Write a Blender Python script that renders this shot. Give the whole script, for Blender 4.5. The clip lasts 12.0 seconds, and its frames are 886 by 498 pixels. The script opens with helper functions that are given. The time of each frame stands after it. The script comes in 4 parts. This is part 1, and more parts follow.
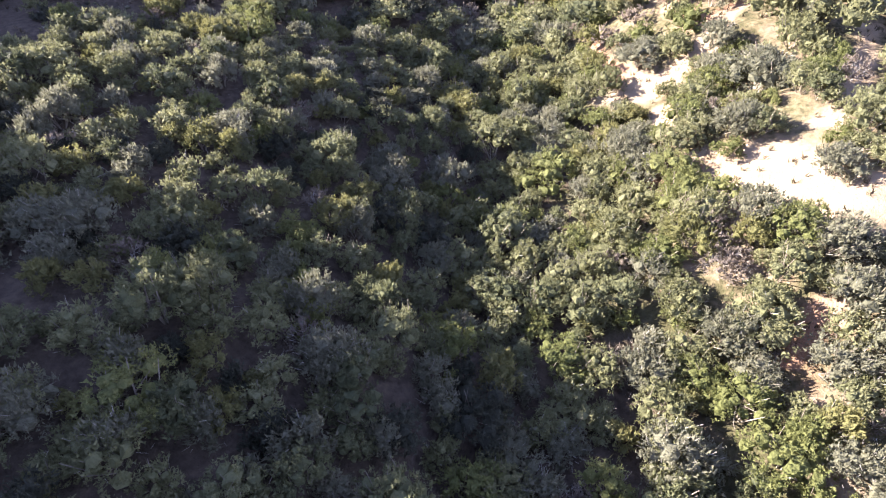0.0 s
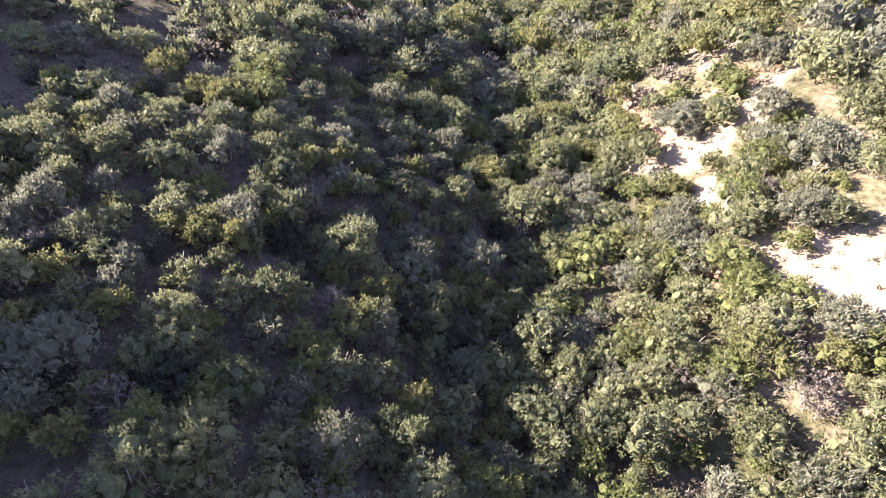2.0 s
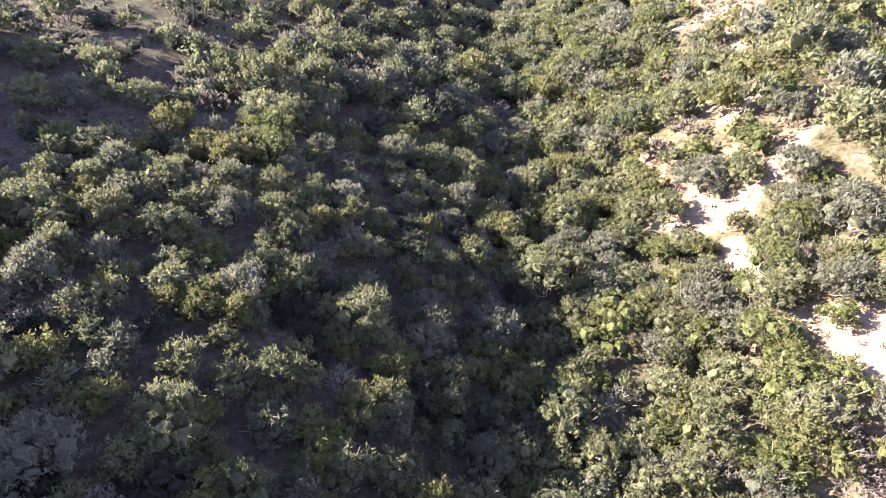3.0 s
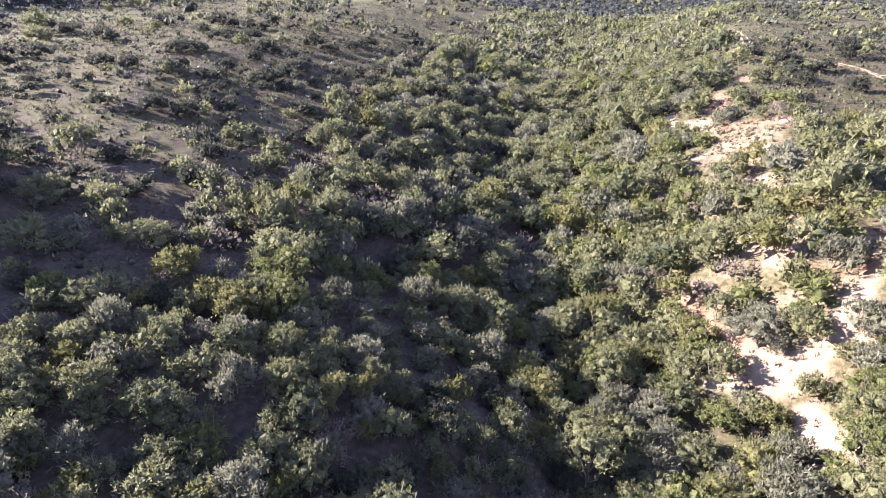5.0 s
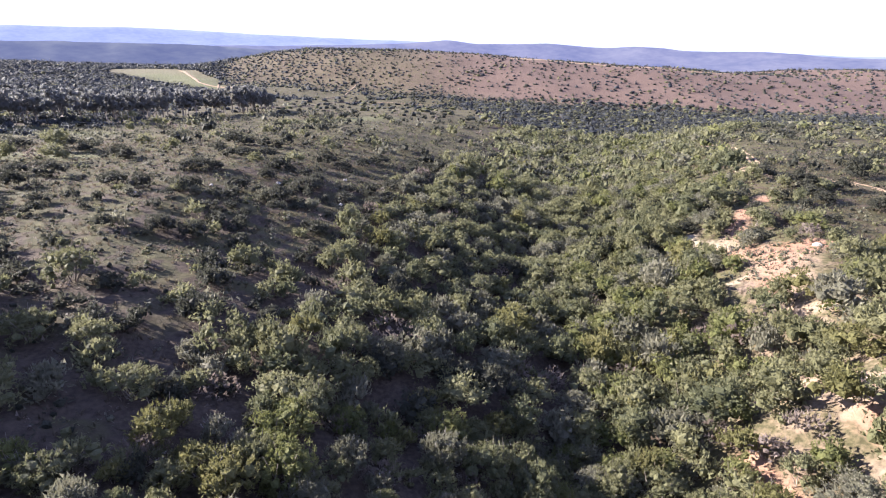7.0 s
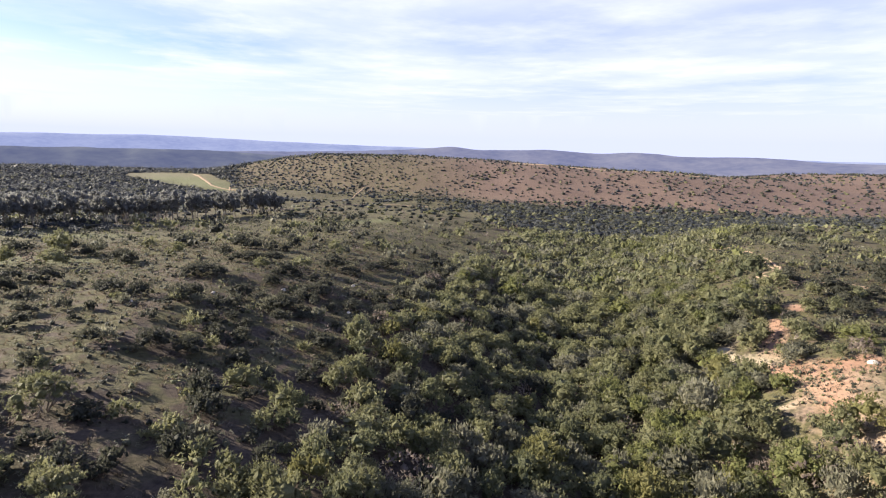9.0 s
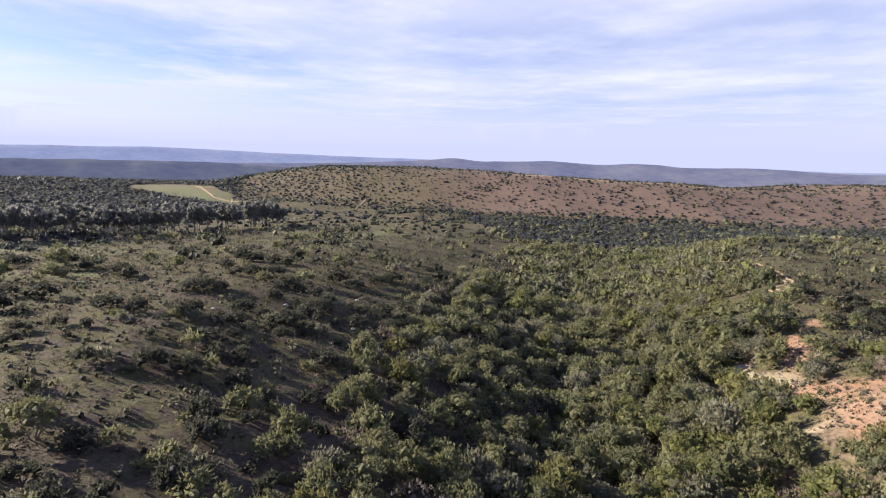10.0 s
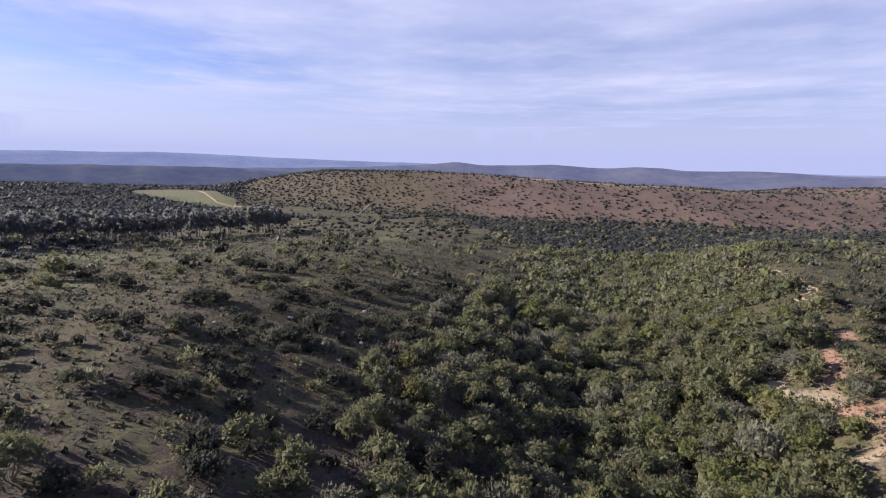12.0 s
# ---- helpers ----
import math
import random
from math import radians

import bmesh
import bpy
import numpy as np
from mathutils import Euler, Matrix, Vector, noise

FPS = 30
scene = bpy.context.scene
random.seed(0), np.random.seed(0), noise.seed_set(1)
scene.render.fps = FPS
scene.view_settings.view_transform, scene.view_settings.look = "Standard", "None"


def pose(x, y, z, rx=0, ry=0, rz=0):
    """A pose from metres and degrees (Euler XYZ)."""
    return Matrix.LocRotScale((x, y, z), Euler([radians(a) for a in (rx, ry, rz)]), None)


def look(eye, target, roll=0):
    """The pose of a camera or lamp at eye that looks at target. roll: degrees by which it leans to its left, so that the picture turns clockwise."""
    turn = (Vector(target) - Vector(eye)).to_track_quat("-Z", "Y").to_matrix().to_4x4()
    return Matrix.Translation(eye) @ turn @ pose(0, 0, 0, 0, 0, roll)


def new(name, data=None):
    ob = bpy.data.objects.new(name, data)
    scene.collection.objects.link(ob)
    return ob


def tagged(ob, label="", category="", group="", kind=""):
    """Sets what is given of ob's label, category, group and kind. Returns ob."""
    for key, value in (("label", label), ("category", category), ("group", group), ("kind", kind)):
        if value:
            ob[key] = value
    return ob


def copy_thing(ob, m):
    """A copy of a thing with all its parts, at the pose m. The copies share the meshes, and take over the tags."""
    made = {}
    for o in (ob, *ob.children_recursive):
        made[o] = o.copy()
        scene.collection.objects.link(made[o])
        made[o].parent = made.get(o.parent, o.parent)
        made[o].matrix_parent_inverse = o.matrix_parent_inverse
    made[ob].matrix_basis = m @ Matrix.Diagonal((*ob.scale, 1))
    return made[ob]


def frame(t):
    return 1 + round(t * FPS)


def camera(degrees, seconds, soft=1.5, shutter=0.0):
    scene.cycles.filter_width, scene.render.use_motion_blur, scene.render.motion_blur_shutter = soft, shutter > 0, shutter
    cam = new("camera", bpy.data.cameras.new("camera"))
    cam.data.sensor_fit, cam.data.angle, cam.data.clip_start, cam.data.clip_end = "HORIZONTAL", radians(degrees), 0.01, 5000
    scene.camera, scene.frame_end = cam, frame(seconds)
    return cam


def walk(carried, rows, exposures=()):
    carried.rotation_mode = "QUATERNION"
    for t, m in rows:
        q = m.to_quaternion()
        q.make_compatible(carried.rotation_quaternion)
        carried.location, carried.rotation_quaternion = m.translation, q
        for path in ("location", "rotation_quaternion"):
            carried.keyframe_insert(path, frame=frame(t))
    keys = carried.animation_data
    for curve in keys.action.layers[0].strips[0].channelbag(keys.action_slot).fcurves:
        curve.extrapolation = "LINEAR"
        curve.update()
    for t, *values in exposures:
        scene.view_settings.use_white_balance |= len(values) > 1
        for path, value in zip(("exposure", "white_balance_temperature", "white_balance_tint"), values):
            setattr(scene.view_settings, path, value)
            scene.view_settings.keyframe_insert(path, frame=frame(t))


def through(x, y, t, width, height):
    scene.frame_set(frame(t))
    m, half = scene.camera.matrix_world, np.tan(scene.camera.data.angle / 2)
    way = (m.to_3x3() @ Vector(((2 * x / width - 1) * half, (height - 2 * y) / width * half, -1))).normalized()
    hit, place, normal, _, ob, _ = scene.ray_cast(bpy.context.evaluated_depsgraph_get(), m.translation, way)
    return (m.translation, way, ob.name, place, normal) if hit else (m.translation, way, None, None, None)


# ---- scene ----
cam = camera(78.2, 12.0, soft=1.1)
PATH = [
    (0, (4.505, -1.73, 39.378), (4.566, -0.388, 37.896), 0.4),
    (0.5, (4.136, 0.003, 39.418), (4.199, 1.352, 37.943), 0.6),
    (1, (3.588, 1.984, 39.467), (3.652, 3.344, 38.001), 0.7),
    (1.5, (3.217, 3.64, 39.512), (3.279, 5.015, 38.062), 0.8),
    (2, (2.695, 5.556, 39.56), (2.756, 6.953, 38.13), 0.9),
    (2.5, (2.242, 7.147, 39.621), (2.302, 8.567, 38.214), 0.9),
    (3, (1.695, 9.036, 39.714), (1.755, 10.514, 38.367), 1.1),
    (4.8, (-0.028, 14.854, 39.958), (0.026, 16.535, 38.875), 1.2),
    (5, (-0.257, 15.55, 39.975), (-0.203, 17.251, 38.926), 1.2),
    (5.5, (-0.76, 16.96, 39.971), (-0.708, 18.706, 38.997), 1.2),
    (6, (-1.312, 18.619, 39.998), (-1.261, 20.413, 39.117), 1.3),
    (6.5, (-1.747, 20.071, 40.072), (-1.7, 21.901, 39.269), 1.3),
    (7, (-2.291, 21.756, 40.137), (-2.249, 23.626, 39.43), 1.3),
    (9, (-4.201, 27.731, 40.308), (-4.176, 29.698, 39.947), 1.3),
    (9.5, (-4.6, 29.009, 40.337), (-4.579, 30.979, 39.994), 1.2),
    (10, (-5.059, 30.378, 40.351), (-5.042, 32.352, 40.03), 1.2),
    (10.5, (-5.473, 31.643, 40.321), (-5.457, 33.62, 40.018), 1.2),
    (11, (-5.893, 32.992, 40.369), (-5.88, 34.969, 40.066), 1.1),
    (11.5, (-6.206, 34.088, 40.388), (-6.197, 36.065, 40.083), 1.1),
    (12, (-6.729, 35.511, 40.421), (-6.723, 37.488, 40.114), 1.0),
]
EXPOSURE = [(0.0, 3.28, 6450, 13), (3.0, 3.25, 6400, 14), (5.0, 3.0, 6150, 17), (7.0, 2.53, 6200, 16), (9.0, 2.05, 6900, 8), (9.5, 1.92, 6900, 8), (10.0, 1.78, 6850, 9), (10.5, 1.67, 6650, 11), (11.0, 1.55, 6550, 12), (12.0, 1.42, 6350, 14)]
walk(cam, [(t, look(eye, target, roll)) for t, eye, target, roll in PATH], EXPOSURE)

# ---- sky and sun ----
SUN_HIGH, SUN_TURN = radians(21), radians(-74)  # height over the horizon; turn from +y, to the left
world = bpy.data.worlds.new("sky")
scene.world = world
world.use_nodes = True


class Nodes:
    """Short way to wire a node tree."""

    def __init__(self, tree):
        self.tree = tree
        self.tree.nodes.clear()

    def add(self, kind, props=(), **inputs):
        n = self.tree.nodes.new(kind)
        for key, value in dict(props).items():
            setattr(n, key, value)
        for key, value in inputs.items():
            self.put(n, key, value)
        return n

    def put(self, n, key, value):
        sock = n.inputs[int(key[1:])] if key[0] == "i" and key[1:].isdigit() else n.inputs[key.replace("_", " ")]
        if isinstance(value, bpy.types.NodeSocket):
            self.tree.links.new(value, sock)
        else:
            sock.default_value = value

    def math(self, op, a, b=0.0, c=0.0):
        return self.add("ShaderNodeMath", {"operation": op}, i0=a, i1=b, i2=c).outputs[0]

    def mix(self, fac, a, b):
        return self.add("ShaderNodeMixRGB", (), i0=fac, i1=a, i2=b).outputs[0]

    def noise(self, vec, scale, detail=4.0, rough=0.55):
        return self.add("ShaderNodeTexNoise", (), Vector=vec, Scale=scale, Detail=detail, Roughness=rough).outputs["Fac"]

    def ramp(self, fac, *stops):
        n = self.add("ShaderNodeValToRGB", (), i0=fac)
        while len(n.color_ramp.elements) < len(stops):
            n.color_ramp.elements.new(0.5)
        for e, (at, col) in zip(n.color_ramp.elements, stops):
            e.position = at
            e.color = (*col, 1) if len(col) == 3 else col
        return n.outputs[0]

    def span(self, v, a, b):
        return self.add("ShaderNodeMapRange", (), Value=v, From_Min=a, From_Max=b).outputs[0]


w = Nodes(world.node_tree)
sky = w.add("ShaderNodeTexSky", {"sky_type": "NISHITA", "sun_disc": False, "sun_elevation": SUN_HIGH, "sun_rotation": SUN_TURN,
                                 "altitude": 300.0, "air_density": 1.0, "dust_density": 0.4, "ozone_density": 3.0})
# thin high cloud in long streaks, laid out on a level sheet far overhead
way = w.add("ShaderNodeTexCoord").outputs["Generated"]
xyz = w.add("ShaderNodeSeparateXYZ", (), i0=way)
up = w.math("MAXIMUM", xyz.outputs[2], 0.06)
east = w.math("DIVIDE", xyz.outputs[0], up)
north = w.math("DIVIDE", xyz.outputs[1], up)
flat = w.add("ShaderNodeCombineXYZ", (), X=w.math("ADD", w.math("MULTIPLY", east, 0.6), w.math("MULTIPLY", north, 0.3)), Y=w.math("SUBTRACT", w.math("MULTIPLY", north, 0.55), w.math("MULTIPLY", east, 0.3)))
cloud = w.noise(flat.outputs[0], 0.55, 7.0, 0.52)
wisp = w.noise(flat.outputs[0], 1.7, 5.0, 0.6)
amount = w.math("ADD", w.math("MULTIPLY", w.span(cloud, 0.36, 0.62), 0.42), w.math("MULTIPLY", w.span(wisp, 0.45, 0.7), 0.25))
amount = w.math("ADD", amount, 0.4)
# a gap of clear sky to the west
gap_x = w.math("DIVIDE", w.math("ADD", xyz.outputs[0], 0.6), 0.3)
gap_z = w.math("DIVIDE", w.math("SUBTRACT", xyz.outputs[2], w.math("ADD", 0.165, w.math("MULTIPLY", w.math("SUBTRACT", cloud, 0.5), 0.12))), 0.05)
gap = w.math("ADD", w.math("MULTIPLY", gap_x, gap_x), w.math("MULTIPLY", gap_z, gap_z))
gap = w.span(w.math("ADD", gap, w.math("MULTIPLY", w.math("SUBTRACT", wisp, 0.5), 2.0)), 1.6, 0.3)
amount = w.math("SUBTRACT", amount, w.math("MULTIPLY", gap, 0.5))
amount = w.math("MAXIMUM", w.math("MINIMUM", amount, 1.0), w.span(xyz.outputs[2], 0.16, 0.02))
violet = w.add("ShaderNodeMixRGB", {"blend_type": "MULTIPLY"}, i0=1.0, i1=sky.outputs[0], i2=(0.95, 0.87, 1.2, 1)).outputs[0]
haze = w.mix(w.span(xyz.outputs[2], 0.02, 0.13), (4.35, 4.8, 7.4, 1), (5.75, 6.1, 8.3, 1))
haze = w.mix(w.span(xyz.outputs[2], 0.28, 0.6), haze, (2.3, 3.0, 5.6, 1))
tone = w.mix(amount, violet, haze)
back = w.add("ShaderNodeBackground", (), Color=tone, Strength=0.044)
w.add("ShaderNodeOutputWorld", (), Surface=back.outputs[0])

sun = new("sun", bpy.data.lights.new("sun", "SUN"))
sun.data.energy, sun.data.angle, sun.data.color = 5.0, radians(0.6), (1.0, 0.92, 0.8)
toward = Vector((math.sin(SUN_TURN) * math.cos(SUN_HIGH), math.cos(SUN_TURN) * math.cos(SUN_HIGH), math.sin(SUN_HIGH)))
sun.matrix_world = look(toward * 200, (0, 0, 0))

# ---- materials ----
def material(name):
    m = bpy.data.materials.new(name)
    m.use_nodes = True
    return m, Nodes(m.node_tree)


def leaves(name, dark, mid, light, through=0.42):
    """Foliage: each plant takes its own hue, each tuft its own shade."""
    m, n = material(name)
    own = n.add("ShaderNodeAttribute", {"attribute_name": "plant"}).outputs["Fac"]
    tuft = n.add("ShaderNodeAttribute", {"attribute_name": "tuft"}).outputs["Fac"]
    seed = n.math("FRACT", n.math("ADD", own, n.add("ShaderNodeObjectInfo").outputs["Random"]))
    pick = n.math("ADD", n.math("MULTIPLY", seed, 0.5), n.math("MULTIPLY", tuft, 0.5))
    base = n.ramp(pick, (0.08, dark), (0.5, mid), (0.92, light))
    pos = n.add("ShaderNodeNewGeometry").outputs["Position"]
    leaf = n.noise(pos, 9.0, 3.0, 0.7)
    base = n.mix(n.math("MULTIPLY", n.span(leaf, 0.48, 0.62), 0.45), base, (*[v * 0.55 for v in mid], 1))
    bump = n.add("ShaderNodeBump", (), Height=leaf, Strength=1.0, Distance=0.12)
    a = n.add("ShaderNodeBsdfPrincipled", (), Base_Color=base, Roughness=0.6, Specular_IOR_Level=0.2, Normal=bump.outputs[0])
    b = n.add("ShaderNodeBsdfTranslucent", (), Color=base)
    n.add("ShaderNodeOutputMaterial", (), Surface=n.add("ShaderNodeMixShader", (), i0=through, i1=a.outputs[0], i2=b.outputs[0]).outputs[0])
    return m


LEAF = {
    "olive": leaves("leaf_olive", (0.119, 0.121, 0.0612), (0.164, 0.162, 0.0859), (0.218, 0.214, 0.121)),
    "silver": leaves("leaf_silver", (0.116, 0.116, 0.0797), (0.154, 0.149, 0.108), (0.202, 0.194, 0.145)),
    "green": leaves("leaf_green", (0.104, 0.114, 0.0422), (0.14, 0.147, 0.0564), (0.185, 0.183, 0.0766)),
    "yellow": leaves("leaf_yellow", (0.114, 0.112, 0.0451), (0.149, 0.142, 0.0593), (0.19, 0.176, 0.0767)),
    "moss": leaves("leaf_moss", (0.0799, 0.0888, 0.0492), (0.133, 0.137, 0.0737), (0.198, 0.194, 0.108)),
    # far woods: bluish slate, distance haze put into the leaf colour
    "wood": leaves("leaf_hazed_woodland", (0.0374, 0.0416, 0.0469), (0.0582, 0.0632, 0.0682), (0.0835, 0.0881, 0.092)),
    "dark": leaves("leaf_dark", (0.0358, 0.0381, 0.0291), (0.0535, 0.0552, 0.0417), (0.0804, 0.0804, 0.0599)),
    "dry": leaves("leaf_dry", (0.132, 0.103, 0.0869), (0.175, 0.141, 0.121), (0.231, 0.189, 0.168)),
    "gum": leaves("leaf_gum", (0.119, 0.122, 0.119), (0.172, 0.172, 0.165), (0.25, 0.25, 0.237), 0.55),
    "grass": leaves("dry_grass", (0.0632, 0.0516, 0.0358), (0.0967, 0.0789, 0.055), (0.134, 0.109, 0.0792)),
}


def bark(name, a, b, size=9.0):
    m, n = material(name)
    co = n.add("ShaderNodeTexCoord").outputs["Object"]
    base = n.ramp(n.noise(co, size, 5.0), (0.3, a), (0.7, b))
    bump = n.add("ShaderNodeBump", (), Height=n.noise(co, size * 3, 3.0), Strength=0.5, Distance=0.02)
    p = n.add("ShaderNodeBsdfPrincipled", (), Base_Color=base, Roughness=0.85, Normal=bump.outputs[0])
    n.add("ShaderNodeOutputMaterial", (), Surface=p.outputs[0])
    return m


BARK = bark("bark", (0.10, 0.08, 0.065), (0.22, 0.19, 0.165))
DEAD = bark("dead_wood", (0.2, 0.178, 0.168), (0.36, 0.33, 0.31))
GUM = bark("gum_bark", (0.12, 0.1, 0.085), (0.26, 0.23, 0.2), 3.0)


def stone(name, a, b):
    m, n = material(name)
    co = n.add("ShaderNodeTexCoord").outputs["Object"]
    base = n.ramp(n.noise(co, 3.0, 6.0), (0.3, a), (0.7, b))
    bump = n.add("ShaderNodeBump", (), Height=n.noise(co, 12.0, 5.0), Strength=0.7, Distance=0.05)
    p = n.add("ShaderNodeBsdfPrincipled", (), Base_Color=base, Roughness=0.9, Normal=bump.outputs[0])
    n.add("ShaderNodeOutputMaterial", (), Surface=p.outputs[0])
    return m


STONE = stone("pale_stone", (0.3, 0.27, 0.23), (0.5, 0.46, 0.41))


def earth():
    """The ground: soil and litter, dry grass, red hill soil, washed-out sand and wheel tracks, laid out by the sheet's own cover values."""
    m, n = material("earth")
    pos = n.add("ShaderNodeNewGeometry").outputs["Position"]
    one = n.add("ShaderNodeSeparateColor", (), Color=n.add("ShaderNodeAttribute", {"attribute_name": "cover"}).outputs["Color"])
    two = n.add("ShaderNodeSeparateColor", (), Color=n.add("ShaderNodeAttribute", {"attribute_name": "cover_far"}).outputs["Color"])
    sand, red, green = one.outputs[0], one.outputs[1], one.outputs[2]
    thicket, hill = two.outputs[0], two.outputs[1]
    wide, mid, fine, grit = n.noise(pos, 0.035, 4.0), n.noise(pos, 0.35, 5.0), n.noise(pos, 2.2, 5.0), n.noise(pos, 11.0, 4.0)

    def edged(v, soft=0.16):
        rough = n.math("ADD", v, n.math("MULTIPLY", n.math("SUBTRACT", n.math("ADD", n.math("MULTIPLY", mid, 0.55), n.math("MULTIPLY", fine, 0.45)), 0.5), 1.0))
        return n.span(rough, 0.5 - soft, 0.5 + soft)

    grass = n.ramp(n.math("ADD", n.math("MULTIPLY", wide, 0.5), n.math("MULTIPLY", fine, 0.5)), (0.34, (0.033, 0.03, 0.016)), (0.5, (0.058, 0.053, 0.027)), (0.66, (0.09, 0.082, 0.042)))
    bare = n.ramp(fine, (0.3, (0.045, 0.033, 0.026)), (0.7, (0.088, 0.066, 0.051)))
    base = n.mix(n.span(mid, 0.5, 0.64), grass, bare)
    meadow = n.ramp(fine, (0.3, (0.07, 0.075, 0.034)), (0.7, (0.115, 0.118, 0.06)))
    base = n.mix(edged(green, 0.3), base, meadow)
    slope = n.ramp(fine, (0.3, (0.085, 0.058, 0.048)), (0.7, (0.145, 0.1, 0.082)))
    base = n.mix(edged(hill, 0.3), base, slope)
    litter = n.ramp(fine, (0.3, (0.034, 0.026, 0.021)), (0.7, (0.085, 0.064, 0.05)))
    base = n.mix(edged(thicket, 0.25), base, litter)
    pale = n.ramp(n.math("ADD", n.math("MULTIPLY", mid, 0.6), n.math("MULTIPLY", grit, 0.4)), (0.3, (0.16, 0.118, 0.085)), (0.5, (0.24, 0.196, 0.14)), (0.68, (0.34, 0.305, 0.23)))
    rust = n.ramp(n.math("ADD", n.math("MULTIPLY", mid, 0.5), n.math("MULTIPLY", grit, 0.5)), (0.3, (0.17, 0.09, 0.06)), (0.52, (0.23, 0.138, 0.095)), (0.7, (0.29, 0.195, 0.145)))
    base = n.mix(edged(sand), base, n.mix(edged(red, 0.3), pale, rust))
    base = n.mix(n.math("MULTIPLY", n.span(grit, 0.52, 0.7), 0.28), base, (0.06, 0.048, 0.036, 1))
    tall = n.math("ADD", fine, n.math("MULTIPLY", grit, 0.5))
    bump = n.add("ShaderNodeBump", (), Height=tall, Strength=0.7, Distance=0.25)
    p = n.add("ShaderNodeBsdfPrincipled", (), Base_Color=base, Roughness=0.95, Specular_IOR_Level=0.15, Normal=bump.outputs[0])
    n.add("ShaderNodeOutputMaterial", (), Surface=p.outputs[0])
    return m


def far_hills(name, low, high, haze_glow):
    """Wooded ranges far off; the blue of the air is put into colour and emission."""
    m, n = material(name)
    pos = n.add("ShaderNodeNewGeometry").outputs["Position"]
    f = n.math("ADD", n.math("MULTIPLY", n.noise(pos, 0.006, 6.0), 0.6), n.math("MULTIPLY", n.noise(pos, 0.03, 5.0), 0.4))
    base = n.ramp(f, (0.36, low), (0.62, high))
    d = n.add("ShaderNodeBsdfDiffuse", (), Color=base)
    e = n.add("ShaderNodeEmission", (), Color=(*haze_glow, 1), Strength=1.0)
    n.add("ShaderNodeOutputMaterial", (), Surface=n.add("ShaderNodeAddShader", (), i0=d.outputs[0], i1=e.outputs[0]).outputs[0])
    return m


# ---- the lie of the land ----
def knots(y, *pairs):
    """Smooth curve through (y, value) pairs, held beyond the ends."""
    ys, vs = np.array(pairs, float).T
    y = np.clip(np.asarray(y, float), ys[0], ys[-1])
    m = np.gradient(vs, ys)
    i = np.clip(np.searchsorted(ys, y) - 1, 0, len(ys) - 2)
    h = ys[i + 1] - ys[i]
    t = (y - ys[i]) / h
    return ((2*t**3 - 3*t**2 + 1) * vs[i] + (t**3 - 2*t**2 + t) * h * m[i]
            + (3*t**2 - 2*t**3) * vs[i + 1] + (t**3 - t**2) * h * m[i + 1])


def step(a, b, v):
    t = np.clip((v - a) / (b - a), 0, 1)
    return t * t * (3 - 2 * t)


def waves(x, y, size, seed=0):
    """Cheap rolling relief, about -1 to 1, with hills of the given size."""
    k, s = 6.283 / size, seed * 1.7
    return (np.sin(k*(x + 0.35*y) + s + 1.3*np.sin(k*0.6*y + s)) * np.cos(k*0.83*(y - 0.28*x) + 2*s)
            + 0.5*np.sin(k*1.9*(x - 0.6*y) + 3*s) * np.sin(k*2.1*(y + 0.4*x) + s)) / 1.5


def axis_x(y):
    return knots(y, (-60, 4), (0, 8), (30, 8.5), (60, 11.5), (100, 14), (150, 23), (200, 37), (266, 60), (400, 110)) + 1.7 * np.sin(0.19 * y) + 1.1 * np.sin(0.47 * y + 1)


def foot_y(x):
    """Where the long hill across the valley's end begins to climb."""
    return knots(x, (-340, 720), (-200, 640), (-90, 570), (60, 505), (150, 475), (260, 447), (600, 470))


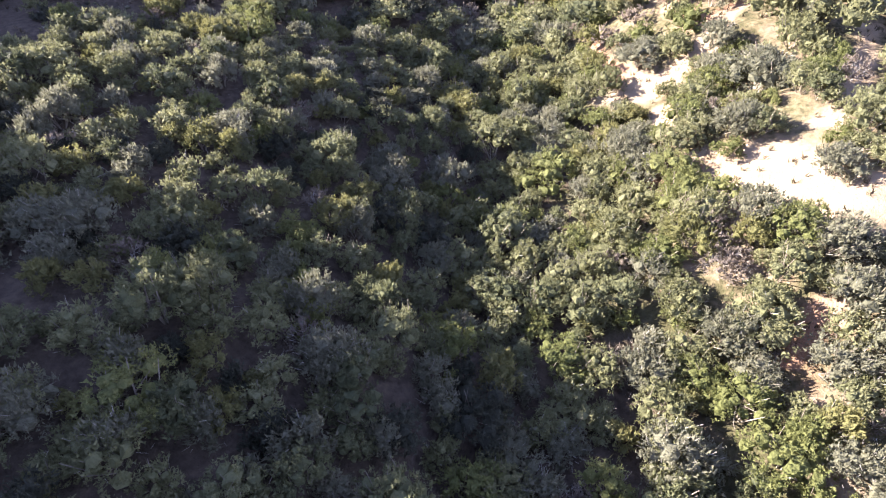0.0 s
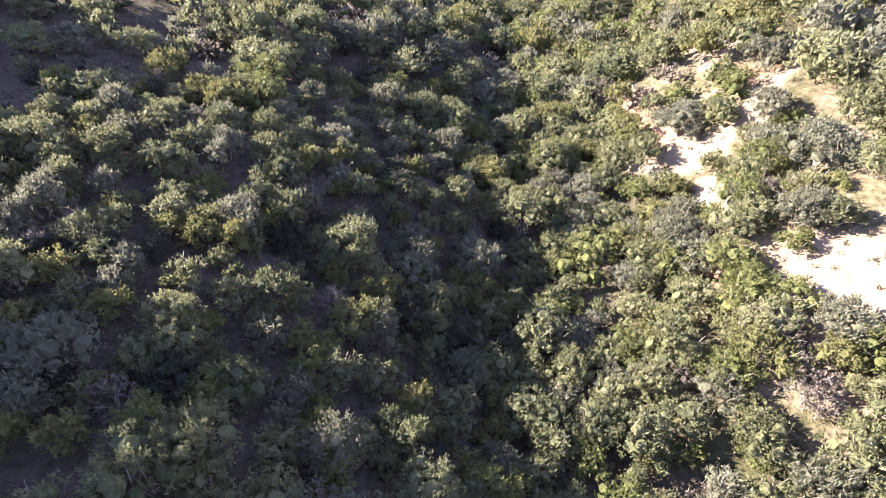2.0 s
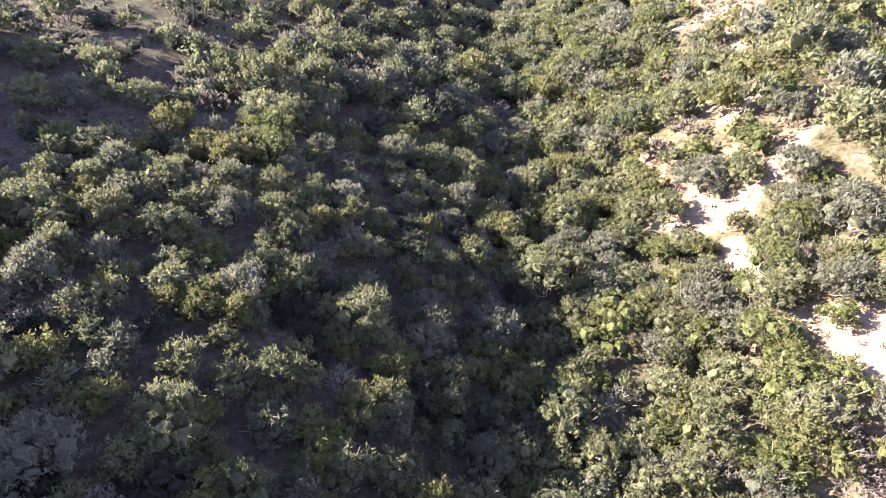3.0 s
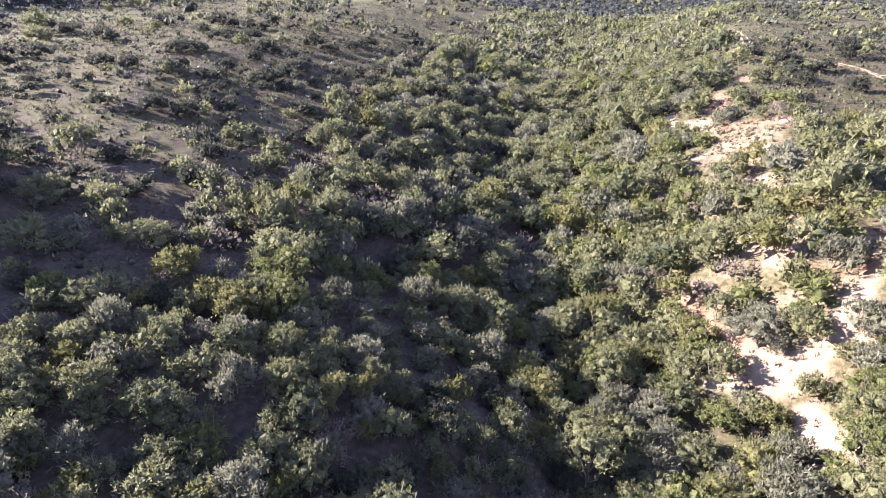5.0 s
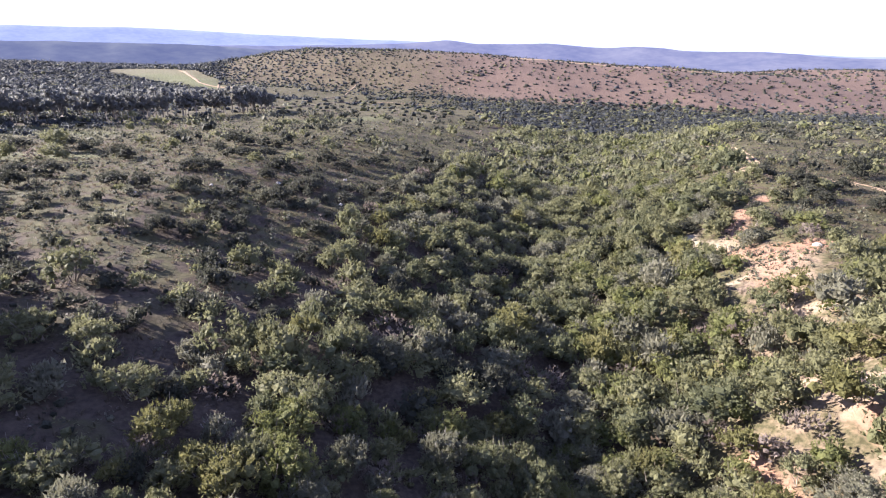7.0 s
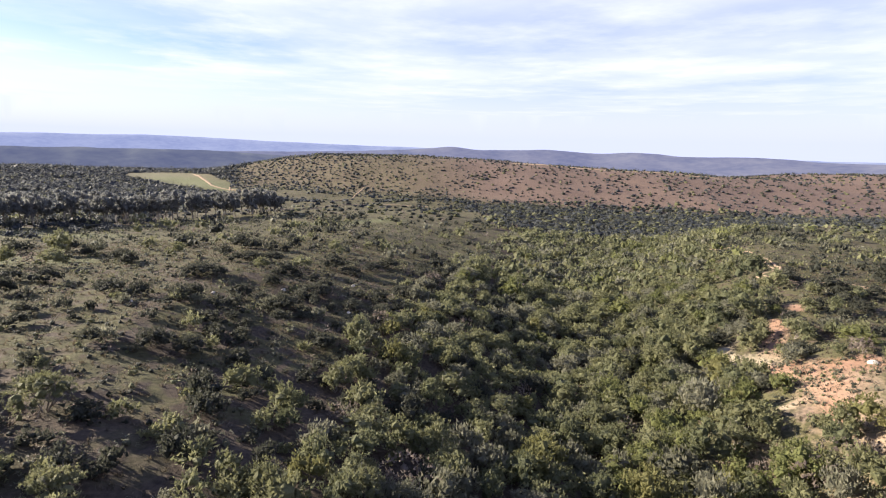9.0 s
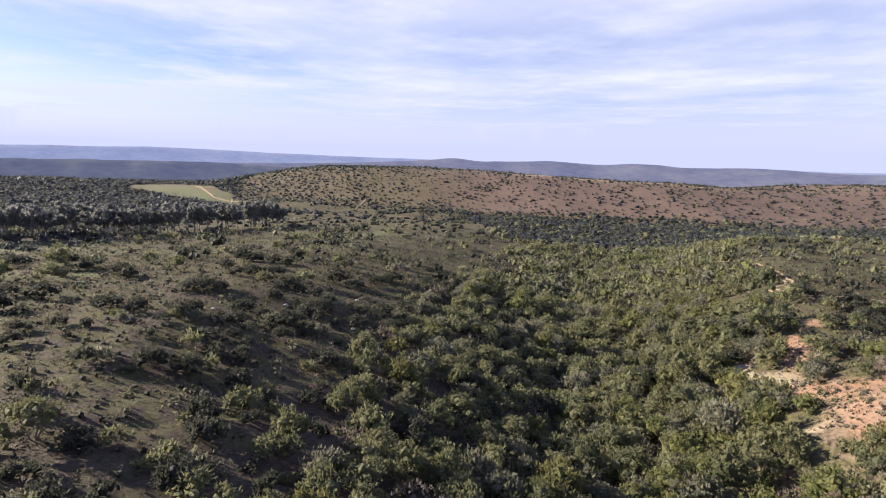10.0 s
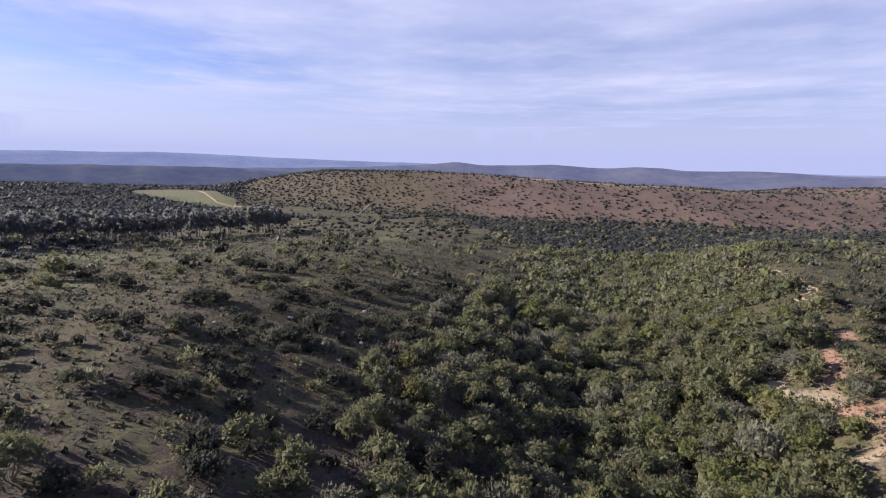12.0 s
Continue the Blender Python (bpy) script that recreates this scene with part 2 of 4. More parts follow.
def ground_z(x, y):
    x, y = np.asarray(x, float), np.asarray(y, float)
    xv = axis_x(y)
    zf = knots(y, (-60, 15), (0, 11), (14, 9.3), (30, 7), (50, 5), (70, 3.5), (100, 2), (150, 0), (200, -2.5), (300, -7), (450, -9))
    zl = knots(y, (-60, 20), (0, 18.5), (30, 17.3), (60, 16.6), (110, 16.5), (130, 15.7), (170, 12.8), (265, 5.8), (400, -3), (470, -8))
    zr = knots(y, (-60, 19), (15, 17), (50, 16), (80, 14.6), (100, 14), (125, 13), (170, 11), (202, 9.5), (281, 5), (400, -6), (460, -8))
    wl = knots(y, (-20, 22), (16, 25), (50, 42), (100, 60), (200, 80), (400, 130))
    wr = knots(y, (-20, 28), (18, 29), (50, 29), (100, 44), (126, 50), (170, 60), (266, 80), (400, 120))
    ul, ur = np.clip((xv - x) / wl, 0, 1), np.clip((x - xv) / wr, 0, 1)
    left = zf + (zl - zf) * (1 - (1 - ul) ** knots(y, (30, 1.5), (90, 1.22)))
    right = zf + (zr - zf) * step(0.17, 1.08, ur) / 0.975
    z = np.where(x < xv, left, right)
    # unseen rise of the plain beside the valley's near end, added to cast shade
    side = 0.78 * np.maximum(y - 62, 0)
    z = z + 25 * step(-37, -66, x) * (1 - step(32, 47, y)) * step(-140, -60, y)
    z = z + 11 * step(-35, -52, x + side) * step(32, 47, y) * (1 - step(60, 80, y))
    # the long bare hill across the far end, and the wooded rise beyond the gum trees
    crest = knots(x, (-430, 0), (-340, 7), (-258, 24), (-200, 33), (-151, 36.5), (-69, 37), (6, 37), (77, 34), (146, 30.5), (213, 27.5), (278, 25), (335, 22), (402, 20), (514, 26), (700, 24))
    foot = foot_y(x)
    z = z + crest * step(foot, foot + 215, y) * (1 - step(foot + 290, foot + 600, y))
    z = z + 9 * step(-420, -800, x) * step(450, 900, y) * (1 - step(1000, 1300, y))
    z = z + 4 * step(-150, -300, x) * step(600, 850, y)
    z = z - 30 * step(1000, 1600, np.hypot(x, y))
    far = step(150, 500, np.hypot(x, y - 60))
    return z + 0.25 * waves(x, y, 11, 1) + 0.12 * waves(x, y, 4.3, 2) + far * 1.8 * waves(x, y, 160, 3)

def along(x, y, *line):
    """How far points lie inside a band along a line of (x, y, half width): 1 in the middle, 0.5 at the edge, 0 outside."""
    best = np.zeros(np.shape(x))
    for (ax, ay, aw), (bx, by, bw) in zip(line, line[1:]):
        dx, dy = bx - ax, by - ay
        t = np.clip(((x - ax) * dx + (y - ay) * dy) / (dx * dx + dy * dy), 0, 1)
        d = np.hypot(x - ax - t * dx, y - ay - t * dy)
        best = np.maximum(best, np.clip(1 - 0.5 * d / (aw + t * (bw - aw)), 0, 1))
    return best


def sand_at(x, y):
    """Washed-out sand on the right bank, patch by patch."""
    patches = [
        ((22.8, 31.8, 0.5), (25, 31.2, 0.7), (26.6, 32.3, 1.0), (28.5, 30.3, 2.2), (30.2, 27.8, 3.6), (31.4, 24.6, 3.3), (36, 21, 2.0)),
        ((22.4, 47.5, 0.6), (24.6, 46.2, 1.1), (27, 45.2, 1.6), (29.4, 46.3, 1.3), (31.1, 46.9, 1.1), (33.5, 49.3, 0.8), (35.7, 51.6, 1.0), (38.8, 53.9, 1.2)),
        ((24.7, 58.2, 0.8), (24.9, 55.2, 1.2), (25.2, 51.6, 1.4), (25.8, 49.3, 1.4), (26.3, 46.8, 1.5)),
        ((29.3, 46.4, 0.8), (32.3, 46.3, 0.6)),
        ((34.7, 52.7, 0.8), (37.8, 53.2, 1.0), (40.5, 53.5, 0.9), (44.2, 52.9, 1.0), (44.4, 47.8, 0.8)),
        ((33.1, 65.8, 0.8), (34.6, 64, 1.4), (35, 61.3, 1.5), (33.1, 58.7, 1.0), (32.9, 56.2, 1.0), (33.5, 53.5, 0.9)),
        ((27.6, 42.9, 0.7), (26.8, 40.7, 1.0), (25.5, 38.2, 1.1), (24, 37, 0.7)),
        ((25, 13.6, 0.6), (26.5, 15.5, 1.0), (28, 16.3, 0.9), (29, 14, 0.8)),
        ((34.3, 31.2, 0.9), (36, 32.3, 0.9), (40, 36.5, 0.9), (46, 46, 1.0)),
        ((41.6, 82.3, 0.9), (42.3, 79, 1.7), (43.6, 77, 1.3)),
        ((39, 89.8, 0.9), (43, 90, 1.5)), ((40.5, 83, 1.2), (43, 84.5, 2.6), (45.5, 90, 4.0), (49, 95.5, 4.6), (54.5, 96, 2.6)),
        ((46, 100, 2.4), (47.5, 105, 1.8), (49.2, 110, 1.7), (51, 112, 1.3), (53.9, 115, 1.6), (57.4, 121.4, 1.1)),
        ((47.1, 117.7, 1.5), (42.8, 112.5, 1.5), (46.1, 110.5, 1.2), (49.2, 110, 1.3)),
        ((62.6, 124.5, 1.3), (64.2, 126.2, 1.3)), ((56, 140, 0.9), (58.3, 138.9, 1.0), (64, 141, 0.9)),
    ]
    return np.maximum.reduce([along(x, y, *p) for p in patches])


def brow_at(x, y):
    """The pale cut strip along the bare hill's brow."""
    return along(x, y, (88, 704, 5), (147, 688, 7), (197, 674, 7), (250, 664, 6), (301, 656, 4), (325, 653, 3))


def red_at(x, y):
    r = np.maximum(along(x, y, (47, 101, 5.0), (51, 98.5, 6.0), (56, 95.5, 4.5)), 0.8 * along(x, y, (42, 86, 3.0), (46, 92, 5.0), (49, 97, 5.0)))
    r = np.maximum(r, along(x, y, (51, 112, 2), (57, 121, 3.0), (64, 126, 4.0)))
    r = np.maximum(r, along(x, y, (24.7, 58.2, 2.2), (24.9, 54, 2.4), (25.4, 50.0, 2.2)))
    r = np.maximum(r, along(x, y, (33.1, 57.5, 1.6), (33.5, 53.5, 1.8), (38, 54, 1.2)))
    return np.maximum(r, np.maximum(along(x, y, (22.5, 32, 1.6), (25.5, 31, 1.3)), along(x, y, (25, 13, 2.0), (27, 16, 1.6))))


def soil_at(x, y):
    """Pinkish soil that shows between the shrubs high on the near right bank."""
    return 0.43 * step(9, 15, x - axis_x(y)) * (1 - step(75, 115, y))


FARM_TRACK = [(118, 98), (100, 114), (93, 126), (93.5, 134), (93, 139), (88.6, 147), (81.2, 149.4), (76.6, 151.6), (75.8, 155.1), (80.3, 163.2),
              (82.7, 164), (86.3, 168.3), (90.6, 178.4), (94.1, 188.6), (100.3, 205.3), (102.6, 221.9), (106, 250)]

FAR_ROADS = [((-345, 800, 2), (-291, 711, 1.9), (-245, 636, 1.6), (-212, 614, 1.4), (-158, 552, 1.4), (-139, 495, 1.1)),
             ((-226, 613, 1.1), (-237, 655, 1.1), (-206, 694, 1.1)), ((-100, 530, 0.99), (-88, 550, 0.99), (-87, 580, 0.99), (-84, 625, 0.99)),
             ((-115, 381, 0.74), (-94, 412, 0.74), (-74, 495, 0.87), (-46, 494, 0.87), (-7, 492, 0.87))]


def track_at(x, y):
    """How near the farm track on the bank and the pale roads in the far valley run, 0 to 1."""
    out = along(x, y, *[(a, b, 1.1) for a, b in FARM_TRACK])
    for road in FAR_ROADS:
        out = np.maximum(out, along(x, y, *road))
    return out


def thicket_at(x, y):
    """How closely the bush stands, 0 to 1."""
    xv = axis_x(y)
    edge = knots(y, (-20, -62), (28, -46), (43, -31), (54, -26), (65, -22), (80, -20), (100, -18), (125, -13), (150, -7), (200, 6), (266, 26), (400, 30))
    wr = knots(y, (-20, 24), (50, 24), (100, 34), (170, 48), (266, 70), (400, 150))
    patch = waves(x, y, 27, 5)
    small = waves(x, y, 9, 4)
    d = step(-9, 7, x - edge + 7 * patch + 3 * small) * 0.95
    heath = step(-75, -20, x - edge) * (1 - step(120, 190, y)) * (0.6 * step(-0.1, 0.5, small + 0.5 * patch) + 0.34 * (1 - step(70, 100, y)))
    d = np.maximum(d, np.minimum(heath, 0.62))
    d = np.where(x > xv, 1 - 0.3 * step(0.75, 1.2, (x - xv) / wr + 0.15 * patch) - 0.5 * step(75, 130, y) * step(0.85, 1.15, (x - xv) / wr), d)
    plain = np.where(x < xv, 0.07 + 0.22 * step(0.25, 0.8, patch + 0.4 * small), 0.14 + 0.22 * step(0.0, 0.7, patch))
    thin = 0.18 * step(150, 330, y) * step(0.0, 0.5, waves(x, y, 60, 8))
    d = np.where(y < 470, np.maximum(d - thin, plain), plain)
    # woods in the cross valley at the hill's foot, behind the gum trees, and scattered scrub on the hill
    foot = foot_y(x)
    band = step(-90, -50, y - foot) * (1 - step(-12, 18, y - foot)) * step(-60, 60, x)
    d = np.maximum(d, 0.9 * band)
    d = np.where(y > foot, 0.3 + 0.3 * step(-0.1, 0.7, waves(x, y, 70, 6)) + 0.38 * step(60, -120, x) + 0.3 * step(70, 10, y - foot), d)
    gully = np.maximum(along(x, y, (-49, 533, 16), (-19, 572, 16), (15, 597, 14), (40, 619, 12), (68, 652, 10)), along(x, y, (-202, 625, 14), (-150, 642, 18), (-88, 630, 8)))
    gully = np.maximum(gully, along(x, y, (-160, 520, 10), (-118, 514, 10)))
    d = np.maximum(d, np.where(gully > 0.5, 0.75, 0))
    d = np.where((y > foot + 5) & (x > 60), d * 0.95, d)
    wood = step(-120, -170, x + 0.25 * (y - 300)) * step(215, 250, y)
    d = np.maximum(d, 0.95 * wood)
    d = d * (1 - step(0.4, 0.5, green_at(x, y)) * (y > 450))
    d = d * (1 - 0.6 * step(0.45, 0.6, along(x, y, (38, 84, 3.0), (41, 92, 4.0), (43, 101, 4.0), (45, 108, 4.0))))
    return d * (1 - step(0.46, 0.62, np.maximum(sand_at(x, y), brow_at(x, y)))) * (1 - step(0.2, 0.5, track_at(x, y))) * (1 - clear_at(x, y))


def clear_at(x, y):
    c = along(x, y, (60, 92, 4), (68, 103, 7), (80, 121, 7), (98, 138, 9), (130, 150, 12))
    c = np.maximum(c, along(x, y, (-57, 88, 2.5), (-44, 86, 2.5), (-33, 83, 2.0)))
    c = np.maximum(c, 0.56 * along(x, y, (-34, 54, 4), (-27, 52, 4.5), (-23, 50, 3)))
    # a verge along the farm track, and the grass field beyond it
    c = np.maximum(c, along(x, y, *[(a, b, 3.2) for a, b in FARM_TRACK]))
    c = np.maximum(c, 0.58 * along(x, y, (106, 160, 10), (118, 200, 14), (136, 245, 20)))
    c = np.maximum(c, along(x, y, (25.5, 30.5, 1.4), (28.5, 26.3, 2.6), (31, 22.3, 3.2)))
    return step(0.4, 0.7, c)


def green_at(x, y):
    g = along(x, y, (-235, 612, 10), (-275, 668, 26), (-330, 735, 36), (-395, 805, 40))
    for p in (((-150, 205, 12), (-112, 198, 9)), ((-97, 142, 7), (-78, 142, 6)), ((-67, 275, 10), (-49, 286, 10), (-30, 318, 10)), ((54, 362, 12), (75, 392, 12)),
              ((66, 294, 8), (80, 290, 8)), ((121, 352, 12), (128, 340, 10)), ((126, 250, 10), (144, 247, 10))):
        g = np.maximum(g, 0.8 * along(x, y, *p))
    return g


EARTH = earth()


def build_ground():
    turns = 380
    rings = np.r_[0.35, np.arange(1.0, 75, 0.85), np.geomspace(75.8, 440, 58), np.arange(450, 770, 10), np.geomspace(785, 4700, 40)]
    a = np.linspace(0, 2 * math.pi, turns, endpoint=False)
    x = (6 + rings[:, None] * np.sin(a)).ravel()
    y = (46 + rings[:, None] * np.cos(a)).ravel()
    z = ground_z(x, y)
    i = np.arange(len(rings) - 1)[:, None] * turns
    j = np.arange(turns)
    k = (j + 1) % turns
    quads = np.stack([i + j, i + k, i + k + turns, i + j + turns], -1).reshape(-1, 4)
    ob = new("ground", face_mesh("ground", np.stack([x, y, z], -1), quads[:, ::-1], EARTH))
    cap = np.arange(turns)
    for name, cols in (("cover", (np.maximum(np.maximum(sand_at(x, y), brow_at(x, y)), soil_at(x, y)), np.maximum(red_at(x, y), soil_at(x, y)), green_at(x, y))),
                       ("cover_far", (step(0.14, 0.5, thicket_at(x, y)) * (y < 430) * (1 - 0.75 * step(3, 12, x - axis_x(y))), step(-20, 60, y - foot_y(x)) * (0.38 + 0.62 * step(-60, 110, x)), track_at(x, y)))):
        at = ob.data.attributes.new(name, "FLOAT_COLOR", "POINT")
        at.data.foreach_set("color", np.stack([*cols, np.ones(len(x))], -1).astype(np.float32).ravel())
    ob.data.polygons.foreach_set("use_smooth", np.ones(len(quads), bool))
    tagged(ob, "dry grass, reddish soil and pale sand on a gently cut valley", "ground", kind="structure")
    return ob


def face_mesh(name, verts, quads, mat, **floats):
    me = bpy.data.meshes.new(name)
    me.vertices.add(len(verts))
    me.vertices.foreach_set("co", np.asarray(verts, np.float32).ravel())
    me.loops.add(quads.size)
    me.loops.foreach_set("vertex_index", np.asarray(quads, np.int32).ravel())
    me.polygons.add(len(quads))
    me.polygons.foreach_set("loop_start", np.arange(0, quads.size, quads.shape[1], dtype=np.int32))
    for key, values in floats.items():
        me.attributes.new(key, "FLOAT", "POINT").data.foreach_set("value", np.asarray(values, np.float32))
    me.materials.append(mat)
    me.polygons.foreach_set("use_smooth", np.zeros(len(quads), bool))
    me.update(calc_edges=True)
    return me


build_ground()


def dirt():
    m, n = material("dirt_road")
    pos = n.add("ShaderNodeNewGeometry").outputs["Position"]
    fine = n.noise(pos, 1.4, 5.0)
    base = n.ramp(fine, (0.3, (0.19, 0.13, 0.09)), (0.7, (0.28, 0.21, 0.15)))
    bump = n.add("ShaderNodeBump", (), Height=n.noise(pos, 6.0, 4.0), Strength=0.5, Distance=0.1)
    p = n.add("ShaderNodeBsdfPrincipled", (), Base_Color=base, Roughness=0.95, Specular_IOR_Level=0.1, Normal=bump.outputs[0])
    n.add("ShaderNodeOutputMaterial", (), Surface=p.outputs[0])
    return m


DIRT = dirt()


def lay_road(name, label, line, gap, lift, shift=0.0, seed=0):
    """A dirt road draped over the ground along (x, y, half width), with ragged edges."""
    line = np.array(line, float)
    along_line = np.r_[0, np.cumsum(np.hypot(*np.diff(line[:, :2], axis=0).T))]
    t = np.arange(0, along_line[-1], gap)
    x, y, w = (knots(t, *zip(along_line, line[:, k])) for k in range(3))
    dx, dy = np.gradient(x), np.gradient(y)
    size = np.hypot(dx, dy)
    nx, ny = -dy / size, dx / size
    rng = np.random.default_rng(seed)
    rows = []
    for f in (-1.0, -0.33, 0.33, 1.0):
        off = shift + f * w * (1 + (abs(f) > 0.5) * rng.uniform(-0.3, 0.3, len(t)))
        px, py = x + nx * off, y + ny * off
        rows.append(np.stack([px, py, ground_z(px, py) + lift * (1.0 if abs(f) < 0.5 else 0.2)], -1))
    n = len(t)
    quads = np.array([[i * n + j, (i + 1) * n + j, (i + 1) * n + j + 1, i * n + j + 1] for i in range(3) for j in range(n - 1)])
    ob = new(name, face_mesh(name, np.concatenate(rows), quads[:, ::-1], DIRT))
    return tagged(ob, label, "road", kind="structure")


for n, off in enumerate((-0.8, 0.8)):
    lay_road("track", "wheel rut of reddish sandy farm track", [(a, b, 0.32) for a, b in FARM_TRACK], 1.2, 0.12, off, n)
for n, way_points in enumerate(FAR_ROADS):
    lay_road("road", "pale sandy dirt road in the far valley", way_points, 5.0, 0.5, 0.0, n)
lay_road("road", "pale bare strip along the hill brow", [(88, 704, 3), (147, 688, 6), (197, 674, 6.5), (250, 664, 5), (301, 656, 3.5), (325, 653, 2)], 6.0, 0.8, 0.0, 9)


def build_range(label, far, level, crest, spread, mat, seed):
    """A long wooded range standing across the distance: crest heights over the turn from +y."""
    turn = np.radians(np.linspace(*spread, 150))
    top = knots(np.degrees(turn), *crest)
    rows = []
    for f, lift in ((0.0, 0.0), (0.25, 0.45), (0.45, 0.8), (0.55, 1.0), (0.75, 0.8), (1.0, 0.0)):
        r = far * (0.88 + 0.24 * f)
        x, y = r * np.sin(turn), r * np.cos(turn)
        bump = waves(x, y, far * 0.12, seed) * far * 0.004 * (0.3 < f < 0.9)
        rows.append(np.stack([x, y + 35, level + (top - level) * lift + bump * (f != 0.55) + 0.25 * bump * (f == 0.55)], -1))
    n = len(turn)
    quads = np.array([[i * n + j, i * n + j + 1, (i + 1) * n + j + 1, (i + 1) * n + j] for i in range(5) for j in range(n - 1)])
    ob = new("backdrop", face_mesh("backdrop", np.concatenate(rows), quads, mat))
    ob.data.polygons.foreach_set("use_smooth", np.ones(len(quads), bool))
    return tagged(ob, label, "hills", kind="structure")


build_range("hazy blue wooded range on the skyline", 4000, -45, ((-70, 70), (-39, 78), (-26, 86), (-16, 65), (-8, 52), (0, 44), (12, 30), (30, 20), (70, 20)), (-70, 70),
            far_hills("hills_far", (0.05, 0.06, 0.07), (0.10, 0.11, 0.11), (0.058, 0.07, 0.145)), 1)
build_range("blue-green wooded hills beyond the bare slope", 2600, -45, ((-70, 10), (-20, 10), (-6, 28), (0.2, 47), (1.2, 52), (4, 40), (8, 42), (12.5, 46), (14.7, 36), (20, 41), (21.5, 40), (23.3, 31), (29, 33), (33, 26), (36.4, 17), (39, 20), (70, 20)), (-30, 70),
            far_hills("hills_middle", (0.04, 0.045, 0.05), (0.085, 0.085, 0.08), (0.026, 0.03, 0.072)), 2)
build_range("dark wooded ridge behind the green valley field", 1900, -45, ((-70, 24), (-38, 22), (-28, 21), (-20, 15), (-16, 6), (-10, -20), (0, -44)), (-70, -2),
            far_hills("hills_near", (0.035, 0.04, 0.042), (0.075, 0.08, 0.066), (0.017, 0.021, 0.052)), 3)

# ---- plants ----
RNG = np.random.default_rng(7)


def unit(v):
    return v / np.maximum(np.linalg.norm(v, axis=-1, keepdims=True), 1e-9)


def lobe_centres(rng, radius, height, count):
    """Middles and sizes of the rounded lobes that make up an uneven domed crown."""
    if count == 1:
        return np.array([[0, 0, height * 0.36]]), np.array([radius * 0.86])
    a = np.arange(count - 1) * 6.283 / (count - 1) + rng.uniform(0, 6.283) + rng.normal(0, 0.3, count - 1)
    out = radius * rng.uniform(0.45, 0.72, count - 1)
    if count > 5:
        out[::3] *= 0.5
    up = height * (0.62 - 0.42 * out / radius + rng.uniform(-0.08, 0.1, count - 1))
    c = np.stack([np.cos(a) * out, np.sin(a) * out, up], -1)
    c = np.concatenate([c, [[rng.normal(0, 0.12) * radius, rng.normal(0, 0.12) * radius, height * 0.56]]])
    size = radius * rng.uniform(0.75, 1.25, count) * {2: 0.55, 3: 0.52, 4: 0.48}.get(count, 0.4 if count < 9 else 0.33 if count < 16 else 0.27)
    return c, size


def leaf_sprays(rng, centres, size, per, length, upward, wide=0.4, loose=0.4):
    """Leaf sprays: small pointed blades that lie over the outside of each lobe and stand off it here and there."""
    n = len(centres) * per
    c = np.repeat(centres, per, 0)
    d = rng.normal(size=(n, 3)) * (1, 1, 0.85) + (0, 0, 0.45)
    d = unit(d)
    r = np.repeat(np.broadcast_to(size, len(centres)), per)
    p = c + d * (r * rng.uniform(0.82, 1.3, n))[:, None]
    face = unit(d + (0, 0, 0.25) + rng.normal(size=(n, 3)) * loose)
    a = unit(unit(np.cross(face, rng.normal(size=(n, 3)))) * 0.75 + d * 0.6 + (0, 0, upward * 0.6))
    s = unit(np.cross(face, a))
    ln = (length * rng.uniform(0.6, 1.4, n))[:, None]
    wd = ln * wide * rng.uniform(0.7, 1.3, n)[:, None] * 0.5
    v = np.stack([p - a * ln * 0.35 + s * wd, p - a * ln * 0.35 - s * wd, p + a * ln * 0.65], 1).reshape(-1, 3)
    shade = np.repeat(np.repeat(rng.uniform(0.3, 0.75, len(centres)), per) + rng.normal(0, 0.3, n), 3)
    return v, np.arange(n * 3).reshape(-1, 3), shade


def leafy_tufts(rng, c, sizes, tufts, blades, length, wide, upward, loose=0.5):
    """Tufts of narrow leafy blades over the outside of a crown's lobes, fanning up and out."""
    n = tufts * 3
    i = rng.choice(len(c), n, p=sizes**2 / (sizes**2).sum())
    d = unit(rng.normal(size=(n, 3)) * (1, 1, 0.8) + (0, 0, 0.5))
    p = c[i] + d * (sizes[i] * rng.uniform(0.86, 1.12, n))[:, None]
    near = np.linalg.norm(p[:, None] - c[None], axis=2) / sizes
    near[np.arange(n), i] = 9
    order = np.argsort(near.min(1) < 0.8, kind="stable")[:tufts]
    p, d = np.repeat(p[order], blades, 0), np.repeat(d[order], blades, 0)
    n = len(p)
    p = p + rng.normal(size=(n, 3)) * length * 0.5
    a = unit(d * 0.6 + (0, 0, upward) + rng.normal(size=(n, 3)) * loose)
    s = unit(np.cross(a, rng.normal(size=(n, 3))))
    ln = (length * rng.uniform(0.6, 1.4, n))[:, None]
    wd = ln * wide * 0.5 * rng.uniform(0.7, 1.3, n)[:, None]
    v = np.stack([p - a * ln * 0.3 + s * wd, p - a * ln * 0.3 - s * wd, p + a * ln * 0.7], 1).reshape(-1, 3)
    shade = np.repeat(np.repeat(rng.uniform(0.05, 0.95, tufts), blades) + rng.normal(0, 0.15, n), 3)
    return v, np.arange(n * 3).reshape(-1, 3), shade


